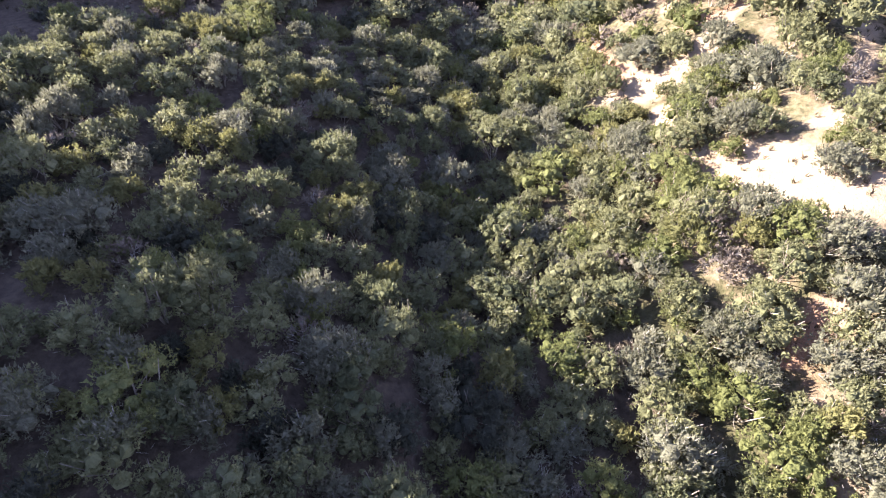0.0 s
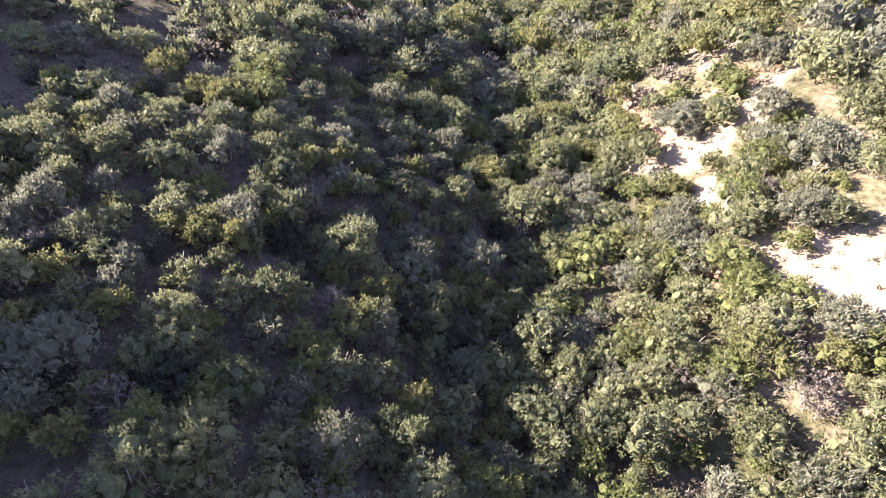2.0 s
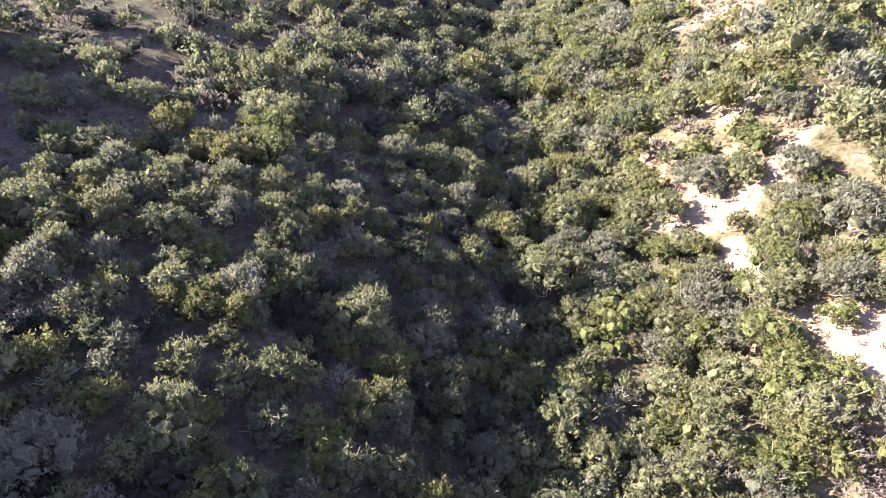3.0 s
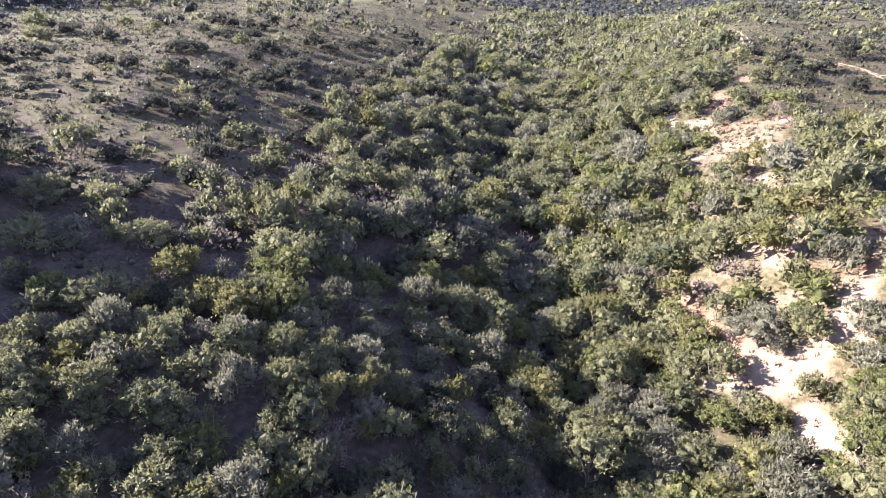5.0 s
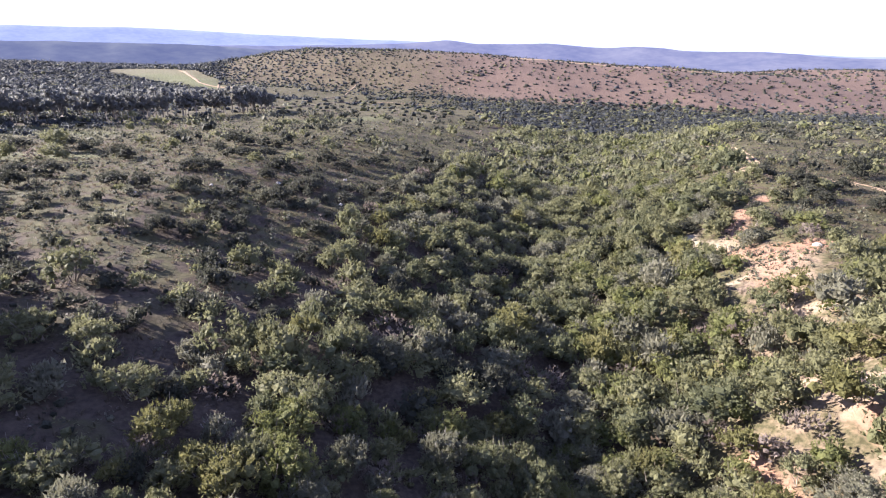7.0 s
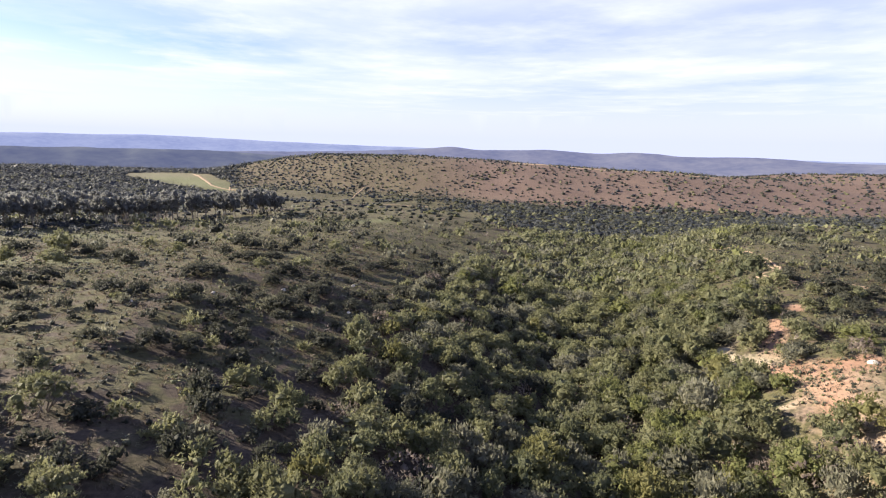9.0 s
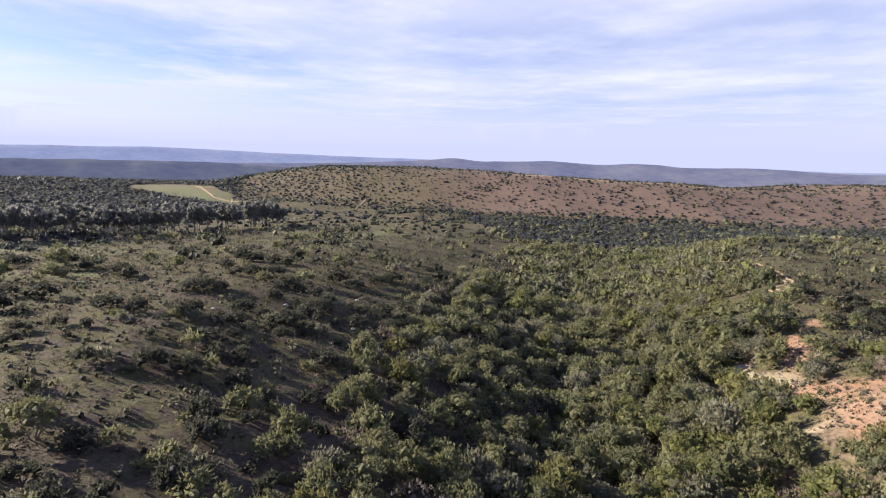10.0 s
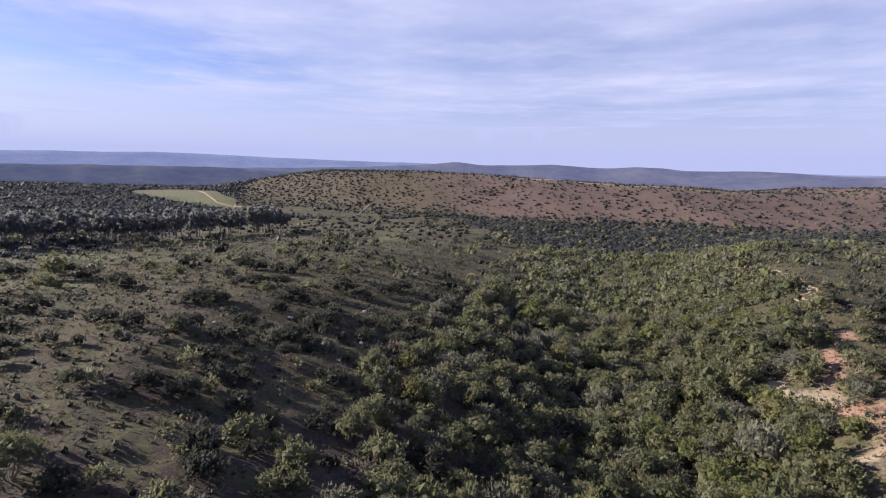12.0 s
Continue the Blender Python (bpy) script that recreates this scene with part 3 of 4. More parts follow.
def tuft_bodies(rng, centres, size, sides, rows):
    """The closed leafy mass of each lobe: a ragged dome."""
    n = len(centres)
    th = np.linspace(0, 2.15, rows + 1)
    ph = np.linspace(0, 6.2832, sides, endpoint=False)
    ph = ph[None] + (np.arange(rows + 1) % 2)[:, None] * 3.1416 / sides
    th = th[:, None]
    d = np.stack([np.sin(th) * np.cos(ph), np.sin(th) * np.sin(ph), np.cos(th) + 0 * ph], -1)
    turn = rng.uniform(0, 6.283, n)
    c, s = np.cos(turn)[:, None, None], np.sin(turn)[:, None, None]
    d = np.stack([c * d[..., 0] - s * d[..., 1], s * d[..., 0] + c * d[..., 1], np.broadcast_to(d[..., 2], (n, rows + 1, sides))], -1)
    k = rng.uniform(0.62, 1.3, (n, rows + 1, sides, 1))
    k[:, 0] = k[:, 0, :1]
    v = centres[:, None, None] + d * k * np.broadcast_to(size, n)[:, None, None, None] * (1, 1, 0.92)
    q = np.array([[i * sides + j, (i + 1) * sides + j, (i + 1) * sides + (j + 1) % sides, i * sides + (j + 1) % sides] for i in range(rows) for j in range(sides)])
    q = (np.arange(n)[:, None, None] * (rows + 1) * sides + q).reshape(-1, 4)
    q = np.concatenate([q[:, :3], q[:, [0, 2, 3]]])
    return v.reshape(-1, 3), q, np.repeat(rng.uniform(0.0, 0.6, n), (rows + 1) * sides)


def stick(points, r0, r1, sides=4):
    """A bent, tapered branch through the points, as quads."""
    points = np.asarray(points, float)
    k = len(points)
    ways = unit(np.gradient(points, axis=0))
    s = unit(np.cross(ways, (0.31, 0.2, 0.1) if abs(ways[0, 2]) > 0.5 else (0, 0, 1)))
    t = np.cross(ways, s)
    ang = np.linspace(0, 2 * math.pi, sides, endpoint=False)
    rad = np.linspace(r0, r1, k)[:, None, None]
    v = points[:, None] + rad * (np.cos(ang)[None, :, None] * s[:, None] + np.sin(ang)[None, :, None] * t[:, None])
    q = [[i * sides + j, i * sides + (j + 1) % sides, (i + 1) * sides + (j + 1) % sides, (i + 1) * sides + j] for i in range(k - 1) for j in range(sides)]
    return v.reshape(-1, 3), np.array(q)


def merged(parts):
    v, q, base = [], [], 0
    for a, b in parts:
        v.append(a)
        q.append(b + base)
        base += len(a)
    return np.concatenate(v), np.concatenate(q)


def stems(rng, radius, height, count, thick, spread=0.75):
    out = []
    for _ in range(count):
        a, lean = rng.uniform(0, 6.283), rng.uniform(0.25, spread) * radius
        tip = np.array([math.cos(a) * lean, math.sin(a) * lean, height * rng.uniform(0.5, 0.8)])
        start = tip * (0.08, 0.08, 0) - (0, 0, 0.3)
        bend = (start + tip) * 0.5 + rng.normal(0, 0.12 * radius, 3) - (0, 0, 0.05 * height)
        out.append(stick([start, bend, tip], thick * rng.uniform(0.7, 1.2), thick * 0.25, 3))
        if radius > 1.2:
            b = rng.uniform(0, 6.283)
            end = bend + (np.array([math.cos(b), math.sin(b), 0.9]) * radius * rng.uniform(0.25, 0.5))
            out.append(stick([bend, end], thick * 0.5, thick * 0.15, 3))
    return merged(out)


def twigs(rng, radius, height, count, thick):
    """A spray of bare twigs that fork towards their ends."""
    out = []
    for _ in range(count):
        d = unit(rng.normal(size=3) * (1, 1, 0.5) + (0, 0, 0.55))
        mid = d * (radius, radius, height) * rng.uniform(0.35, 0.6) + rng.normal(0, 0.06, 3)
        out.append(stick([d * 0.05 - (0, 0, 0.1), mid], thick, thick * 0.6, 3))
        for _ in range(4):
            e = unit(d + rng.normal(0, 0.42, 3))
            end = mid + e * (radius, radius, height) * rng.uniform(0.3, 0.5)
            out.append(stick([mid, end], thick * 0.6, thick * 0.25, 3))
            for _ in range(2):
                half = mid + (end - mid) * rng.uniform(0.3, 0.8)
                out.append(stick([half, half + unit(e + rng.normal(0, 0.6, 3)) * radius * rng.uniform(0.12, 0.25)], thick * 0.35, thick * 0.2, 3))
    return merged(out)


def dead_twigs(rng, radius, height, count):
    """Thin bare twig ends that stand out of a leafy crown."""
    out = []
    for _ in range(count):
        d = unit(rng.normal(size=3) * (1, 1, 0.6) + (0, 0, 0.6))
        a = d * (radius * 0.85, radius * 0.85, height * 0.8) * rng.uniform(0.7, 0.95) + (0, 0, 0.12 * height)
        b = a + unit(d + rng.normal(0, 0.5, 3) + (0, 0, 0.4)) * rng.uniform(0.25, 0.55)
        out.append(stick([a, b], 0.011, 0.005, 3))
    return merged(out)


# kind: height over radius, leaf length, lean upward, bark
SHAPE = {
    "olive": (1.8, 0.95, 0.45, BARK), "silver": (1.6, 1.15, 0.85, BARK), "green": (1.75, 0.9, 0.35, BARK), "moss": (2.0, 0.9, 0.5, BARK),
    "yellow": (1.8, 1.0, 0.55, BARK), "dark": (1.25, 1.0, 0.3, BARK), "dry": (1.2, 1.0, 0.6, DEAD), "wood": (1.3, 1.0, 0.4, BARK),
}
NAMES = {"olive": "olive_shrub", "silver": "grey_shrub", "green": "green_tree", "moss": "thicket_tree", "yellow": "yellow_shrub", "dark": "dark_bush", "dry": "bare_bush", "wood": "woodland_tree"}
LABELS = {
    "olive": ("dense olive-green thicket shrub with small leathery leaves", "shrub"),
    "silver": ("silvery grey-green shrub with upright leafy tufts", "shrub"),
    "green": ("bright green broad-crowned small tree in the thicket", "tree"),
    "moss": ("dull mid-green rounded thicket tree with a dense crown", "tree"),
    "yellow": ("yellow-green leafy shrub standing above the thicket", "shrub"),
    "dark": ("low dark green bush on dry grassland", "bush"),
    "wood": ("haze-tinted slate grey-green woodland trees", "trees"),
    "dry": ("half-dead bush of bare pale grey twigs", "bush"),
}
SIZES = (0.85, 1.35, 2.1, 3.4)


# lobes, sides and rows of a lobe, how full it is, tufts on a crown of 1 m, blades to a tuft, their length and width
DETAIL = {"near": (10, 6, 3, 0.56, 55, 12, 0.2, 0.45), "mid": (5, 6, 2, 0.62, 28, 6, 0.36, 0.55), "far": (3, 4, 2, 0.62, 16, 3, 0.62, 0.75),
          "dots": (1, 6, 2, 0.88, 3, 3, 0.6, 0.9), "heath": (1, 4, 2, 0.45, 6, 3, 0.3, 0.4)}


def crown_arrays(kind, radius, rng, detail):
    """Vertices, triangles and shades of one crown."""
    tall, longer, upward, _ = SHAPE[kind]
    lobes, sides, rows, full, tufts, blades, length, wide = DETAIL[detail]
    if detail == "near":
        lobes += (4 if radius > 1.8 else 0) + (6 if radius > 2.6 else 0)
    if detail == "mid" and radius > 1.7:
        lobes += 2
    c, sizes = lobe_centres(rng, radius, radius * tall * {"dots": 0.5, "far": 0.7, "heath": 0.36}.get(detail, 1.0), lobes)
    sizes = np.broadcast_to(sizes, len(c)).copy()
    thin = 0.45 if kind == "dry" else 1.0
    v, q, shade = tuft_bodies(rng, c, sizes * full * thin, sides, rows)
    if detail == "dots":
        v[:, 2] *= 0.7
    count = max(3, int(tufts * (radius ** 1.3 if detail in ("near", "mid") else 1.0) * thin))
    lv, lq, ls = leafy_tufts(rng, c, sizes, count, blades, length * longer, wide, upward if detail in ("near", "mid") else 0.0, 1.2 if detail in ("far", "dots") else 0.5)
    return np.concatenate([v, lv]), np.concatenate([q, lq + len(v)]), np.r_[shade, ls]


THINGS = {}
for kind in sorted(set(SHAPE) - {"wood"}):
    tall, length, upward, wood = SHAPE[kind]
    for size in SIZES:
        for turn in range(3 if size < 2 else 2):
            rng = np.random.default_rng(int(size * 100) + turn * 7 + sum(map(ord, kind)))
            v, q, shade = crown_arrays(kind, size, rng, "near")
            me = face_mesh(kind + "_crown", v, q, LEAF[kind], tuft=shade, plant=np.zeros(len(v)))
            if kind == "dry":
                tv, tq = twigs(rng, size, size * tall, int(12 + 7 * size), 0.013)
            else:
                tv, tq = stems(rng, size, size * tall, 3 if size < 2 else 6, 0.022 * size + 0.015)
            wood_me = face_mesh(kind + "_trunk", tv, tq, wood)
            if kind in ("silver", "olive"):
                dv, dq = dead_twigs(rng, size, size * tall, int((16 if kind == "silver" else 6) * size))
                THINGS.setdefault((kind, size), []).append((me, wood_me, face_mesh(kind + "_brushwood", dv, dq, DEAD)))
            else:
                THINGS.setdefault((kind, size), []).append((me, wood_me))


def stand_plant(kind, x, y, radius, rng):
    """One plant: an Empty at its foot that carries trunk and crown."""
    size = min(SIZES, key=lambda s: abs(math.log(s / radius)))
    meshes = THINGS[kind, size][rng.integers(len(THINGS[kind, size]))]
    root = new(NAMES[kind])
    root.empty_display_size = 0.3
    s = radius / size
    root.matrix_basis = Matrix.LocRotScale((x, y, float(ground_z(x, y)) - 0.05), Euler((rng.normal(0, 0.06), rng.normal(0, 0.06), rng.uniform(0, 6.283))), (s, s, s * rng.uniform(0.85, 1.2) * min(1.0, (2.2 / radius) ** 0.6)))
    for name, me in zip(("crown", "trunk", "brushwood"), meshes):
        ob = new(name, me)
        ob.parent = root
        if name == "brushwood":
            tagged(ob, "bare pale grey twig ends", kind="stuff")
    tagged(root, *LABELS[kind], group=NAMES[kind] + "s of the valley")
    return root


def mass_plants(name, label, kind, spots, detail, rng):
    """Plants too many or too far to tell apart, joined into one mesh."""
    if not len(spots):
        return
    spots = np.asarray(spots)
    which = rng.integers(0, 4, len(spots))
    size = np.array([0.85, 1.35, 1.9, 2.8])
    pick = np.abs(np.log(spots[:, 2:3] / size)).argmin(1)
    vs, qs, sh, pl, base = [], [], [], [], 0
    for s in range(4):
        for k in range(4):
            here = spots[(which == k) & (pick == s)]
            if not len(here):
                continue
            v, q, shade = crown_arrays(kind, size[s], np.random.default_rng(40 + 10 * s + k), detail)
            a = rng.uniform(0, 6.283, len(here))
            f = here[:, 2] / size[s]
            c, d = np.cos(a) * f, np.sin(a) * f
            zs = f * rng.uniform(0.8, 1.2, len(here))
            out = np.stack([c[:, None] * v[:, 0] - d[:, None] * v[:, 1] + here[:, :1], d[:, None] * v[:, 0] + c[:, None] * v[:, 1] + here[:, 1:2],
                            zs[:, None] * v[:, 2] + ground_z(here[:, 0], here[:, 1])[:, None]], -1)
            vs.append(out.reshape(-1, 3))
            qs.append((np.arange(len(here))[:, None, None] * len(v) + q[None]).reshape(-1, 3) + base)
            sh.append(np.tile(shade, len(here)))
            pl.append(np.repeat(rng.uniform(0, 1, len(here)), len(v)))
            base += len(here) * len(v)
    ob = new(name, face_mesh(name, np.concatenate(vs), np.concatenate(qs), LEAF[kind], tuft=np.concatenate(sh), plant=np.concatenate(pl)))
    tagged(ob, label, "bushes", kind="stuff")


# the plants that stand out, each at its place: x, y, radius of the crown
GREY_NEAR = [(33.6, 39.4, 4.2), (27.1, 49.9, 3.3), (35.4, 54.8, 2.2), (32.6, 46.4, 1.9), (26.2, 23.1, 2.2), (28.9, 19.3, 1.9), (22.4, 15.3, 2.1), (18.2, 15.8, 1.5), (18.7, 8.4, 1.3), (24.6, 7.0, 1.7), (26.4, 12.2, 2.2), (8.5, 9.3, 1.9), (32.0, 25.8, 2), (-8.9, 11.2, 1.4), (-3.2, 7, 0.8), (0.3, 6.5, 1.1), (-12.1, 39.6, 1.7), (-14.5, 20.5, 2.1), (-16.4, 20.3, 2), (-6.2, 68.5, 2.6), (5.1, 72.9, 3.3), (55.6, 134, 3.4), (48.6, 117.6, 3.4), (36.7, 109.5, 3.1), (-9.2, 96.5, 1.7), (-23.2, 63.2, 1.4), (13.8, 83.7, 2.6), (12.9, 68.5, 2.4)]
OLIVE_NEAR = [(10.6, 10.6, 1.3), (17.3, 11.4, 1.7), (12.4, 12.6, 1.4), (2.4, 13.3, 1.1), (13.7, 21.9, 1.7), (4.3, 21.7, 1.6), (8.8, 23.6, 1.7), (-11, 26.3, 1.5), (20.7, 28.5, 1.9), (17.4, 28.6, 1.9), (35.2, 29.0, 1.9), (19.5, 33.3, 2), (24.8, 33.5, 2.1), (-4.5, 32.8, 1.5), (-7.2, 34.6, 1.8), (28.6, 39.3, 2.8), (-23.6, 37.5, 2.1), (11, 40.2, 3.4), (-17.4, 42, 1.8), (13.8, 42.3, 2.2), (37.7, 43.0, 2.4), (23.3, 47.5, 2), (21.1, 50.9, 1.6), (17.4, 57.0, 2.7), (-24.1, 56, 2.1), (-12, 59.6, 2.6)]
OLIVE_FAR = [(-30.1, 61.7, 2), (-35.6, 61.8, 2.4), (-9.4, 63.9, 2.8), (-16.9, 66, 2.4), (25.1, 69.3, 3.1), (-10.1, 68.5, 2.2), (8.9, 69.5, 2.1), (-38.7, 73.1, 3.1), (15.5, 73.2, 2.9), (34.9, 80.8, 3.1), (-2.9, 77.7, 2.7), (21.2, 79.7, 2.5), (40.5, 82.6, 2.3), (-10.7, 82.3, 2.7), (31.2, 86.3, 2.8), (9.1, 90.5, 3.2), (-16.1, 91.6, 2.3), (17.5, 93.6, 2.4), (37.2, 98.2, 3), (4.6, 96.1, 3.4), (-2.1, 98.5, 3.4), (54.5, 112.3, 2.9), (-2.7, 113.4, 3), (3.8, 121.7, 3.4), (20.7, 150, 3.3)]
GREEN = [(30.2, 41, 2.4), (27.8, 31.0, 1.3), (15.8, 34.9, 3.2), (23.3, 27.1, 2.5), (25.4, 26.4, 2.1), (27.3, 20.9, 1.9), (12.6, 15.2, 2), (20.1, 13.1, 1.8), (21.3, 10.9, 1.9), (21.9, 7.8, 2.3), (23.2, 8.8, 1.4), (22.3, 6.1, 1.2), (5.4, 12.6, 0.9), (56.9, 102.2, 3.4), (49.0, 80.5, 3.4), (26.2, 87.7, 2.8), (24.3, 74.0, 2.6)]
BARE = [(18.1, 22.5, 1.7), (16.0, 14.9, 1.3), (24.7, 14.6, 0.9), (-0.8, 11.3, 0.8)]
YELLOW = [(4.9, 32.3, 1.3), (7.8, 31.6, 1.1), (-10.6, 9.5, 0.8), (-3.6, 11.4, 0.8), (-12.3, 16.2, 1.2), (-11.5, 30.9, 1.7), (-17.4, 25.9, 1.6), (-9.3, 30.4, 1.4), (-3.3, 29.4, 1.1), (-1.3, 28.7, 1.1), (1.4, 43.7, 1.5), (-9.3, 23.7, 1.2), (-20.1, 51.4, 2.1), (-21.6, 40.3, 1.3), (-15.9, 48.9, 2.3), (1.4, 42.6, 1.3), (-14.6, 48.1, 2.1), (28.8, 107.2, 2.6)]
PLAIN_NEAR = [(-38.8, 91.8, 2.5), (-34.5, 92.1, 2.2), (51.7, 106.2, 2.6), (-71.5, 110.5, 2.3), (-50.5, 110.8, 2.1), (-56.7, 112.8, 3.4), (-43.2, 113.1, 2.5), (78.1, 114.4, 2.5), (-37.5, 118.5, 2.3), (-29.6, 119, 2.3), (-77.8, 119.2, 3.4), (-71, 119.5, 3.4), (72.8, 121.6, 2.5), (-19.6, 127, 2.8), (-14.3, 128.8, 2.7), (-50, 129.6, 3.4), (-27.4, 129.9, 3.3)]
PLAIN_FAR = [(-35.9, 130.5, 2.1), (-46.3, 131.4, 1.9), (83.9, 132.5, 2.8), (-82.7, 141, 1.7), (-71.8, 143.5, 2.6), (-10.7, 144.2, 3.4), (-83.8, 150.7, 1.8), (-47.4, 151.9, 3.4), (-4.4, 153, 3.4), (-42.7, 153.1, 3.4), (-101.6, 153.6, 3.4), (-24.7, 155.5, 3), (10.2, 160, 3.4), (-20.8, 163.3, 2.8), (5.7, 186.3, 3.4), (-24.3, 214.3, 2.7), (-56.1, 278.3, 3.4)]
placed = [("silver", *p) for p in GREY_NEAR] + [("olive", *p) for p in OLIVE_NEAR + OLIVE_FAR] + [("green", *p) for p in GREEN]
placed += [("dry", *p) for p in BARE] + [("yellow", *p) for p in YELLOW] + [("dark", *p) for p in PLAIN_NEAR + PLAIN_FAR]

fixed = np.array([p[1:] for p in placed])
near = []
mass = {}


def choose(x, y, dense, rng):
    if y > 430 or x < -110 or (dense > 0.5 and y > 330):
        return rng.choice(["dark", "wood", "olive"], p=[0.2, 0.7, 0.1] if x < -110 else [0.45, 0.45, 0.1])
    if dense < 0.3 or (dense < 0.66 and y > 40 and x < axis_x(y)):
        return rng.choice(["dark", "silver", "olive", "dry"], p=[0.66, 0.07, 0.23, 0.04])
    kinds = ["olive", "silver", "green", "moss", "yellow", "dry", "dark"]
    if x < axis_x(y):
        return rng.choice(kinds, p=[0.3, 0.19, 0.07, 0.24, 0.08, 0.05, 0.07] if y < 66 else [0.28, 0.2, 0.06, 0.26, 0.04, 0.04, 0.12])
    if x > axis_x(y) + 11 and y < 75:
        return rng.choice(kinds, p=[0.4, 0.2, 0.16, 0.1, 0.08, 0.06, 0.0])
    if y > 110:
        return rng.choice(kinds, p=[0.36, 0.18, 0.1, 0.28, 0.0, 0.0, 0.08])
    return rng.choice(kinds, p=[0.34, 0.18, 0.18, 0.18, 0.06, 0.06, 0.0])


def in_sight(x, y):
    """The wedge of land that the flight looks over; past it the plants need little detail."""
    return (y > -2) & (np.abs(x - 2) < 0.8 * y + 22)


def scatter(x0, x1, y0, y1, cell, inner, outer, size):
    """Fill a field with plants on a jittered grid, between two distances from the valley's near end."""
    gx, gy = np.meshgrid(np.arange(x0, x1, cell), np.arange(y0, y1, cell))
    gx = gx.ravel() + RNG.uniform(-0.48, 0.48, gx.size) * cell
    gy = gy.ravel() + RNG.uniform(-0.48, 0.48, gy.size) * cell
    d = np.hypot(gx - 4, gy - 25)
    dense = thicket_at(gx, gy)
    keep = (d >= inner) & (d < outer) & (RNG.uniform(0, 1, gx.size) < dense) & (np.abs(gx - 8) < 70 + 0.95 * np.abs(gy + 25))
    for x, y, f in zip(gx[keep], gy[keep], dense[keep]):
        r = size * float(np.clip(RNG.lognormal(0, 0.28), 0.55, 1.8)) * (1.2 if x > axis_x(y) + 2 and f > 0.5 and y < 130 else 0.72 if 0.3 < f < 0.66 and x < axis_x(y) else 1.0)
        gap = np.hypot(fixed[:, 0] - x, fixed[:, 1] - y)
        if (gap < 0.55 * fixed[:, 2] + 0.3 * r).any():
            continue
        yield choose(x, y, f, RNG), float(x), float(y), r


for p in placed:
    near.append(p)
counts = {}
for kind, x, y, r in scatter(-60, 75, -25, 85, 1.85, 0, 38, 1.3):
    if in_sight(x, y):
        near.append((kind, x, y, r))
    else:
        mass.setdefault((kind, "mid"), []).append((x, y, r))
for kind, x, y, r in scatter(-150, 190, -40, 170, 2.7, 38, 120, 1.7):
    if in_sight(x, y):
        mass.setdefault((kind, "mid"), []).append((x, y, r))
    elif abs(x - 2) < 0.8 * abs(y) + 55:
        mass.setdefault((kind, "far"), []).append((x, y, r))
for kind, x, y, r in scatter(-420, 420, -120, 560, 3.65, 120, 520, 2.35):
    mass.setdefault((kind, "dots" if math.hypot(x, y) > 340 or not in_sight(x, y) else "far" if math.hypot(x, y) > 185 else "mid"), []).append((x, y, r))
for kind, x, y, r in scatter(-560, 700, 380, 960, 5.6, 520, 1050, 1.9):
    if in_sight(x, y):
        mass.setdefault((kind, "dots"), []).append((x, y, r))
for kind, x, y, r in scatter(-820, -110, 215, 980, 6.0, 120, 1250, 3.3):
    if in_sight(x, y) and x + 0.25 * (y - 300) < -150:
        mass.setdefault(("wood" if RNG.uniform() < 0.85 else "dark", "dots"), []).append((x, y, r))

# low heath on the open plain, in loose drifts
heath_rng = np.random.default_rng(11)
hx, hy = heath_rng.uniform(-150, 150, 42000), 45 + 245 * heath_rng.uniform(0, 1, 42000) ** 1.15
drift = 0.5 + 0.5 * waves(hx, hy, 13, 9) + 0.35 * waves(hx, hy, 41, 2)
open_plain = (thicket_at(hx, hy) < 0.62) & (sand_at(hx, hy) < 0.4) & (track_at(hx, hy) < 0.3) & (np.abs(hx - 8) < 30 + 0.9 * hy)
for x, y in zip(*np.stack([hx, hy])[:, open_plain & (heath_rng.uniform(0, 1, 42000) < 0.75 * drift)]):
    kind = heath_rng.choice(["dark", "silver", "dry", "olive"], p=[0.5, 0.15, 0.12, 0.23])
    mass.setdefault((kind, "heath"), []).append((float(x), float(y), float(heath_rng.uniform(0.45, 1.05))))

# tiny bushes clinging to the washed-out bank
spots_rng = np.random.default_rng(5)
for _ in range(1000):
    x, y = spots_rng.uniform(38, 58), spots_rng.uniform(74, 114)
    if sand_at(x, y) > 0.5:
        mass.setdefault((("dark", "dry", "olive", "silver")[spots_rng.integers(4)], "heath"), []).append((x, y, spots_rng.uniform(0.25, 0.75)))

near.sort(key=lambda p: math.hypot(p[1] - 4, p[2] - 25) - (100 if p in placed else 0))
for kind, x, y, r in near:
    counts[kind] = counts.get(kind, 0) + 1
    if counts[kind] <= 300:
        stand_plant(kind, x, y, r, RNG)
    else:
        mass.setdefault((kind, "mid"), []).append((x, y, r))
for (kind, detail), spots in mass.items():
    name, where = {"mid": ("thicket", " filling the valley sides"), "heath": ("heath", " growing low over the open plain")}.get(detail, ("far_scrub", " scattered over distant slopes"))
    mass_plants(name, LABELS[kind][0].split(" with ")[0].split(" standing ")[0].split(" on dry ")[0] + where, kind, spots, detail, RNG)


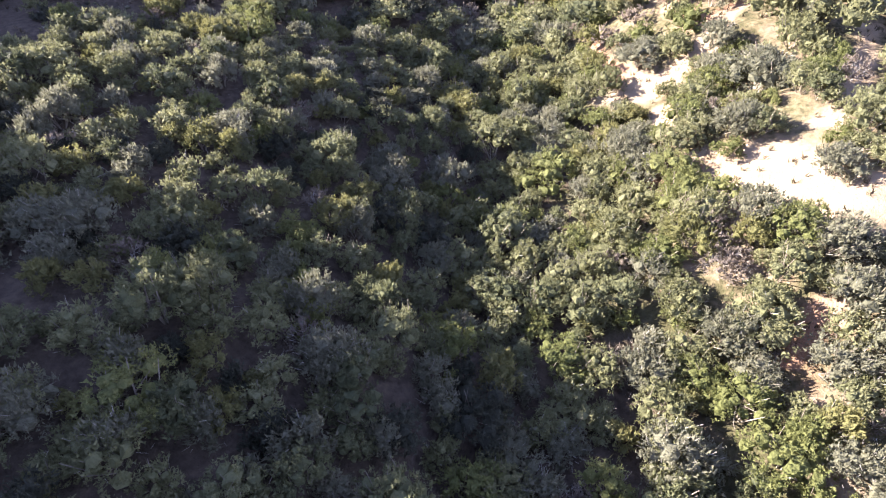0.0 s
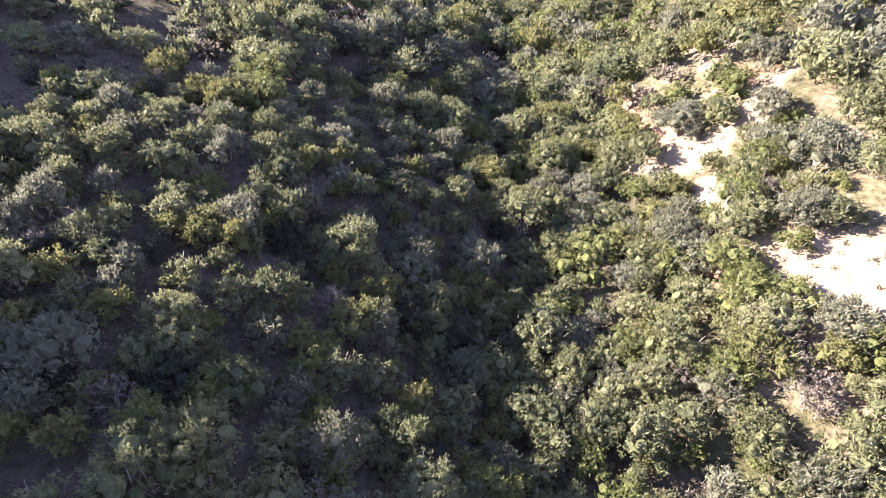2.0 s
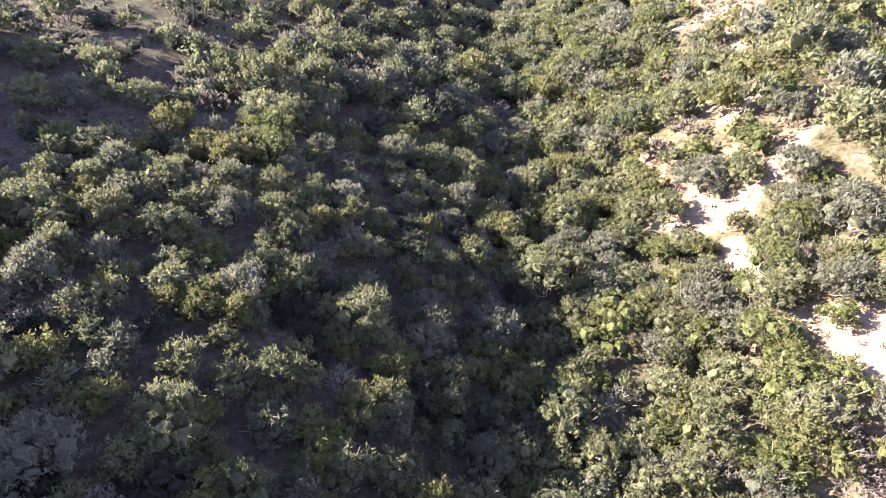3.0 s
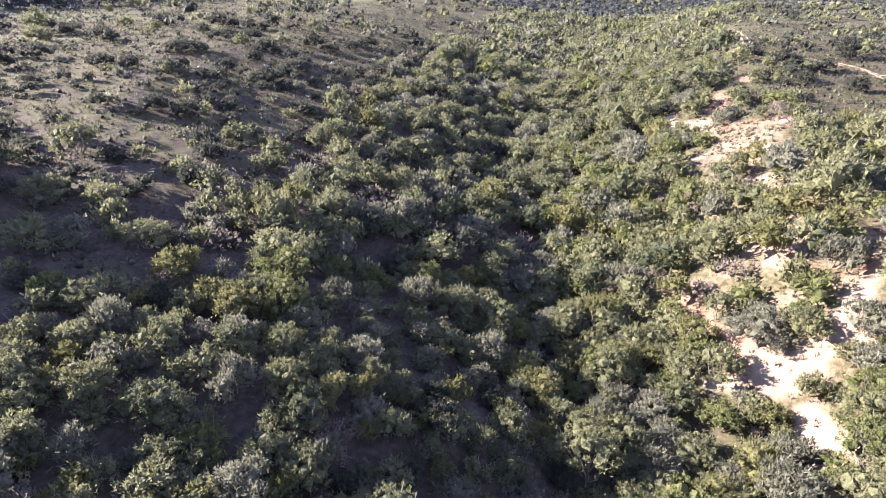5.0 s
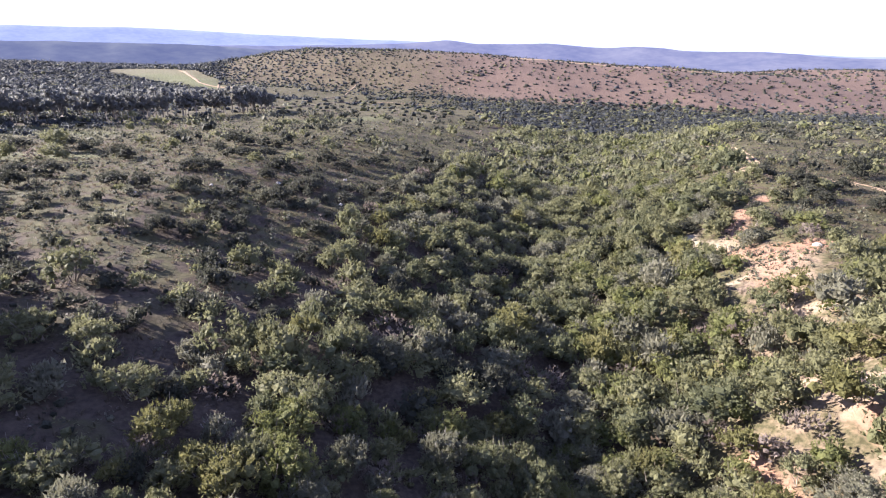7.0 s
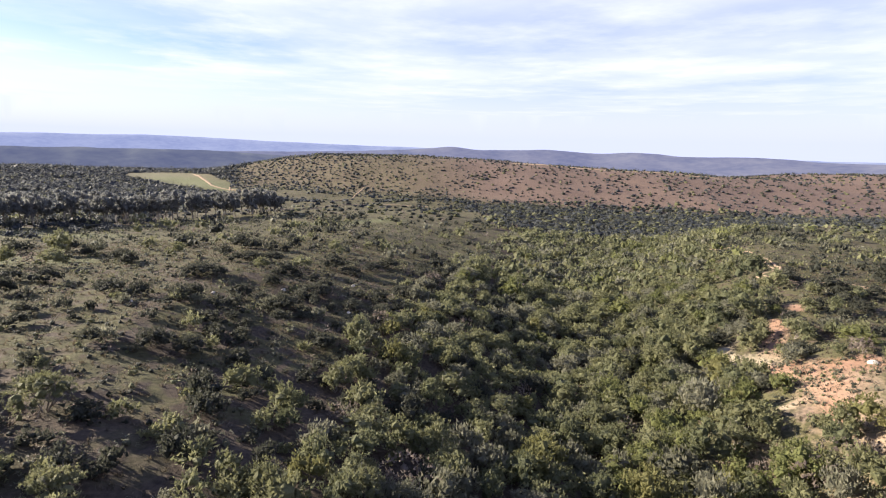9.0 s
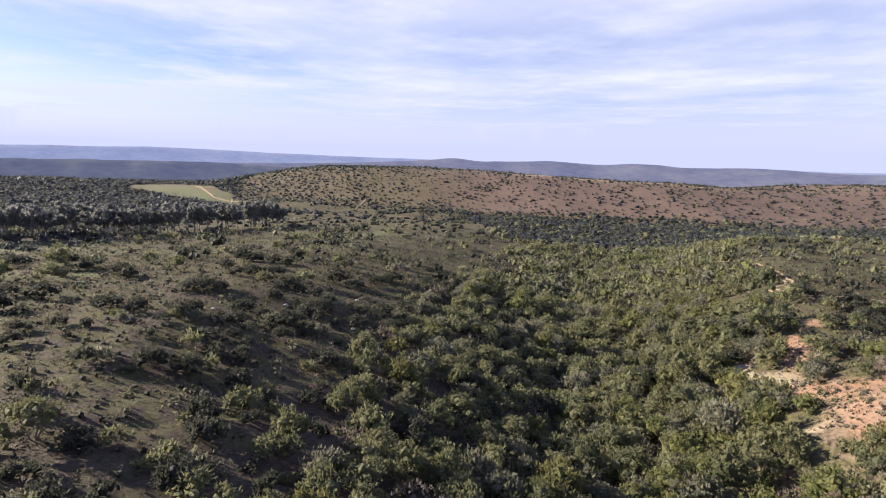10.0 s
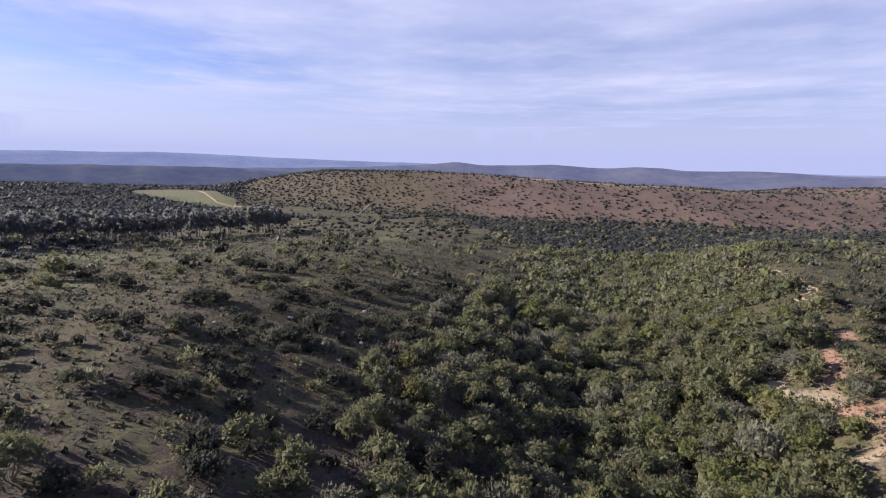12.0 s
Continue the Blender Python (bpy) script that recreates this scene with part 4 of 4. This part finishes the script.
# ---- gum trees along the plain's far edge ----
def gum_tree(rng, height):
    root = new("gum_tree")
    lean = rng.normal(0, 0.4, 2)
    top = np.array([lean[0], lean[1], height * 0.8])
    limbs = [stick([(0, 0, -0.4), top * 0.45 + (0.1, 0, 0), top], 0.28, 0.1, 6)]
    c = []
    for _ in range(11):
        a, h = rng.uniform(0, 6.283), rng.uniform(0.42, 1.0) * height
        reach = (0.32 - 0.2 * abs(h / height - 0.65)) * height * rng.uniform(0.5, 1.0)
        end = np.array([math.cos(a) * reach, math.sin(a) * reach, h])
        limbs.append(stick([top * (h / height * 0.55), end * 0.6 + top * 0.2, end], 0.11, 0.04))
        c += [end + rng.normal(0, 0.55, 3) for _ in range(4)]
    v, q = merged(limbs)
    trunk = new("trunk", face_mesh("gum_trunk", v, q, GUM))
    v, q, s = leaf_sprays(rng, np.array(c), 0.95, 16, 0.8, -0.2, 0.4, 0.6)
    bv, bq, bs = tuft_bodies(rng, np.array(c), rng.uniform(0.55, 0.95, len(c)), 5, 2)
    v, q, s = np.concatenate([v, bv]), np.concatenate([q, bq + len(v)]), np.r_[s, bs]
    crown = new("crown", face_mesh("gum_crown", v, q, LEAF["gum"], tuft=s, plant=np.zeros(len(v))))
    trunk.parent = crown.parent = root
    return tagged(root, "tall grey-green gum tree with a pale bare trunk", "tree", group="row of gum trees")


gums = [gum_tree(np.random.default_rng(s), h) for s, h in ((1, 11), (2, 12.5), (3, 10), (4, 13))]
line = knots(np.arange(205, 380, 2.4), (200, -167), (221, -159), (237, -151), (252, -139), (283, -131), (309, -116), (331, -109), (380, -108))
for n, (gx, gy) in enumerate(zip(line, np.arange(205, 380, 2.4))):
    gx, gy = gx + RNG.normal(0, 3.0), gy + RNG.normal(0, 1.0)
    m = pose(gx, gy, float(ground_z(gx, gy)), 0, 0, RNG.uniform(0, 360))
    if n < 4:
        gums[n].matrix_basis = m
    else:
        g = copy_thing(gums[n % 4], m)
        g.scale = (RNG.uniform(0.8, 1.15),) * 3


# ---- stones ----
def boulder(x, y, size, seed):
    bm = bmesh.new()
    bmesh.ops.create_icosphere(bm, subdivisions=3, radius=size)
    rng = np.random.default_rng(seed)
    stretch = rng.uniform(0.7, 1.2, 3) * (1.2, 0.9, 0.75)
    for v in bm.verts:
        k = 1 + 0.28 * noise.noise(v.co / size * 1.3 + Vector((seed, 0, 0))) + 0.1 * noise.noise(v.co / size * 4)
        v.co = Vector((v.co.x * stretch[0] * k, v.co.y * stretch[1] * k, v.co.z * stretch[2] * k))
    me = bpy.data.meshes.new("boulder")
    bm.to_mesh(me)
    bm.free()
    me.materials.append(STONE)
    ob = new("boulder", me)
    ob.matrix_basis = pose(x, y, float(ground_z(x, y)) + 0.25 * size, 0, 0, rng.uniform(0, 360))
    tagged(ob, "pale weathered boulder lying in dry grass", "stone", group="boulders on the plain")


# the last two stand in for an unidentified pale object on the right bank
for n, (x, y, s) in enumerate([(-50.5, 107.7, 0.55), (-33.3, 129.5, 0.5), (-22.1, 142.8, 0.45), (7.7, 177.4, 0.6), (-30.5, 128.2, 0.4), (-20, 124, 0.4), (54, 95.5, 0.55), (-42, 118, 0.35), (49.9, 50.7, 0.75), (51.2, 51.4, 0.6)]):
    boulder(x, y, s, n)


# ---- dry tufts of grass and low heath on open ground ----
def tufts_of_grass():
    rng = np.random.default_rng(21)
    x, y = rng.uniform(-110, 130, 38000), rng.uniform(0, 230, 38000)
    open_ground = (1 - thicket_at(x, y)) * np.where(sand_at(x, y) > 0.5, 0.75, 1.0) * (track_at(x, y) < 0.4)
    k = (rng.uniform(0, 1, len(x)) < open_ground) & (np.hypot(x - 4, y - 20) < 190)
    c = np.stack([x[k], y[k], ground_z(x[k], y[k])], -1)
    v, q, s = leaf_sprays(rng, c, 0.2, 8, 0.42, 1.6, 0.25, 0.9)
    ob = new("grass_tufts", face_mesh("grass_tufts", v, q, LEAF["grass"], tuft=s, plant=np.repeat(rng.uniform(0, 1, len(c)), 24)))
    tagged(ob, "dry brown grass tufts and low heath on open ground", "grass", kind="stuff")


tufts_of_grass()
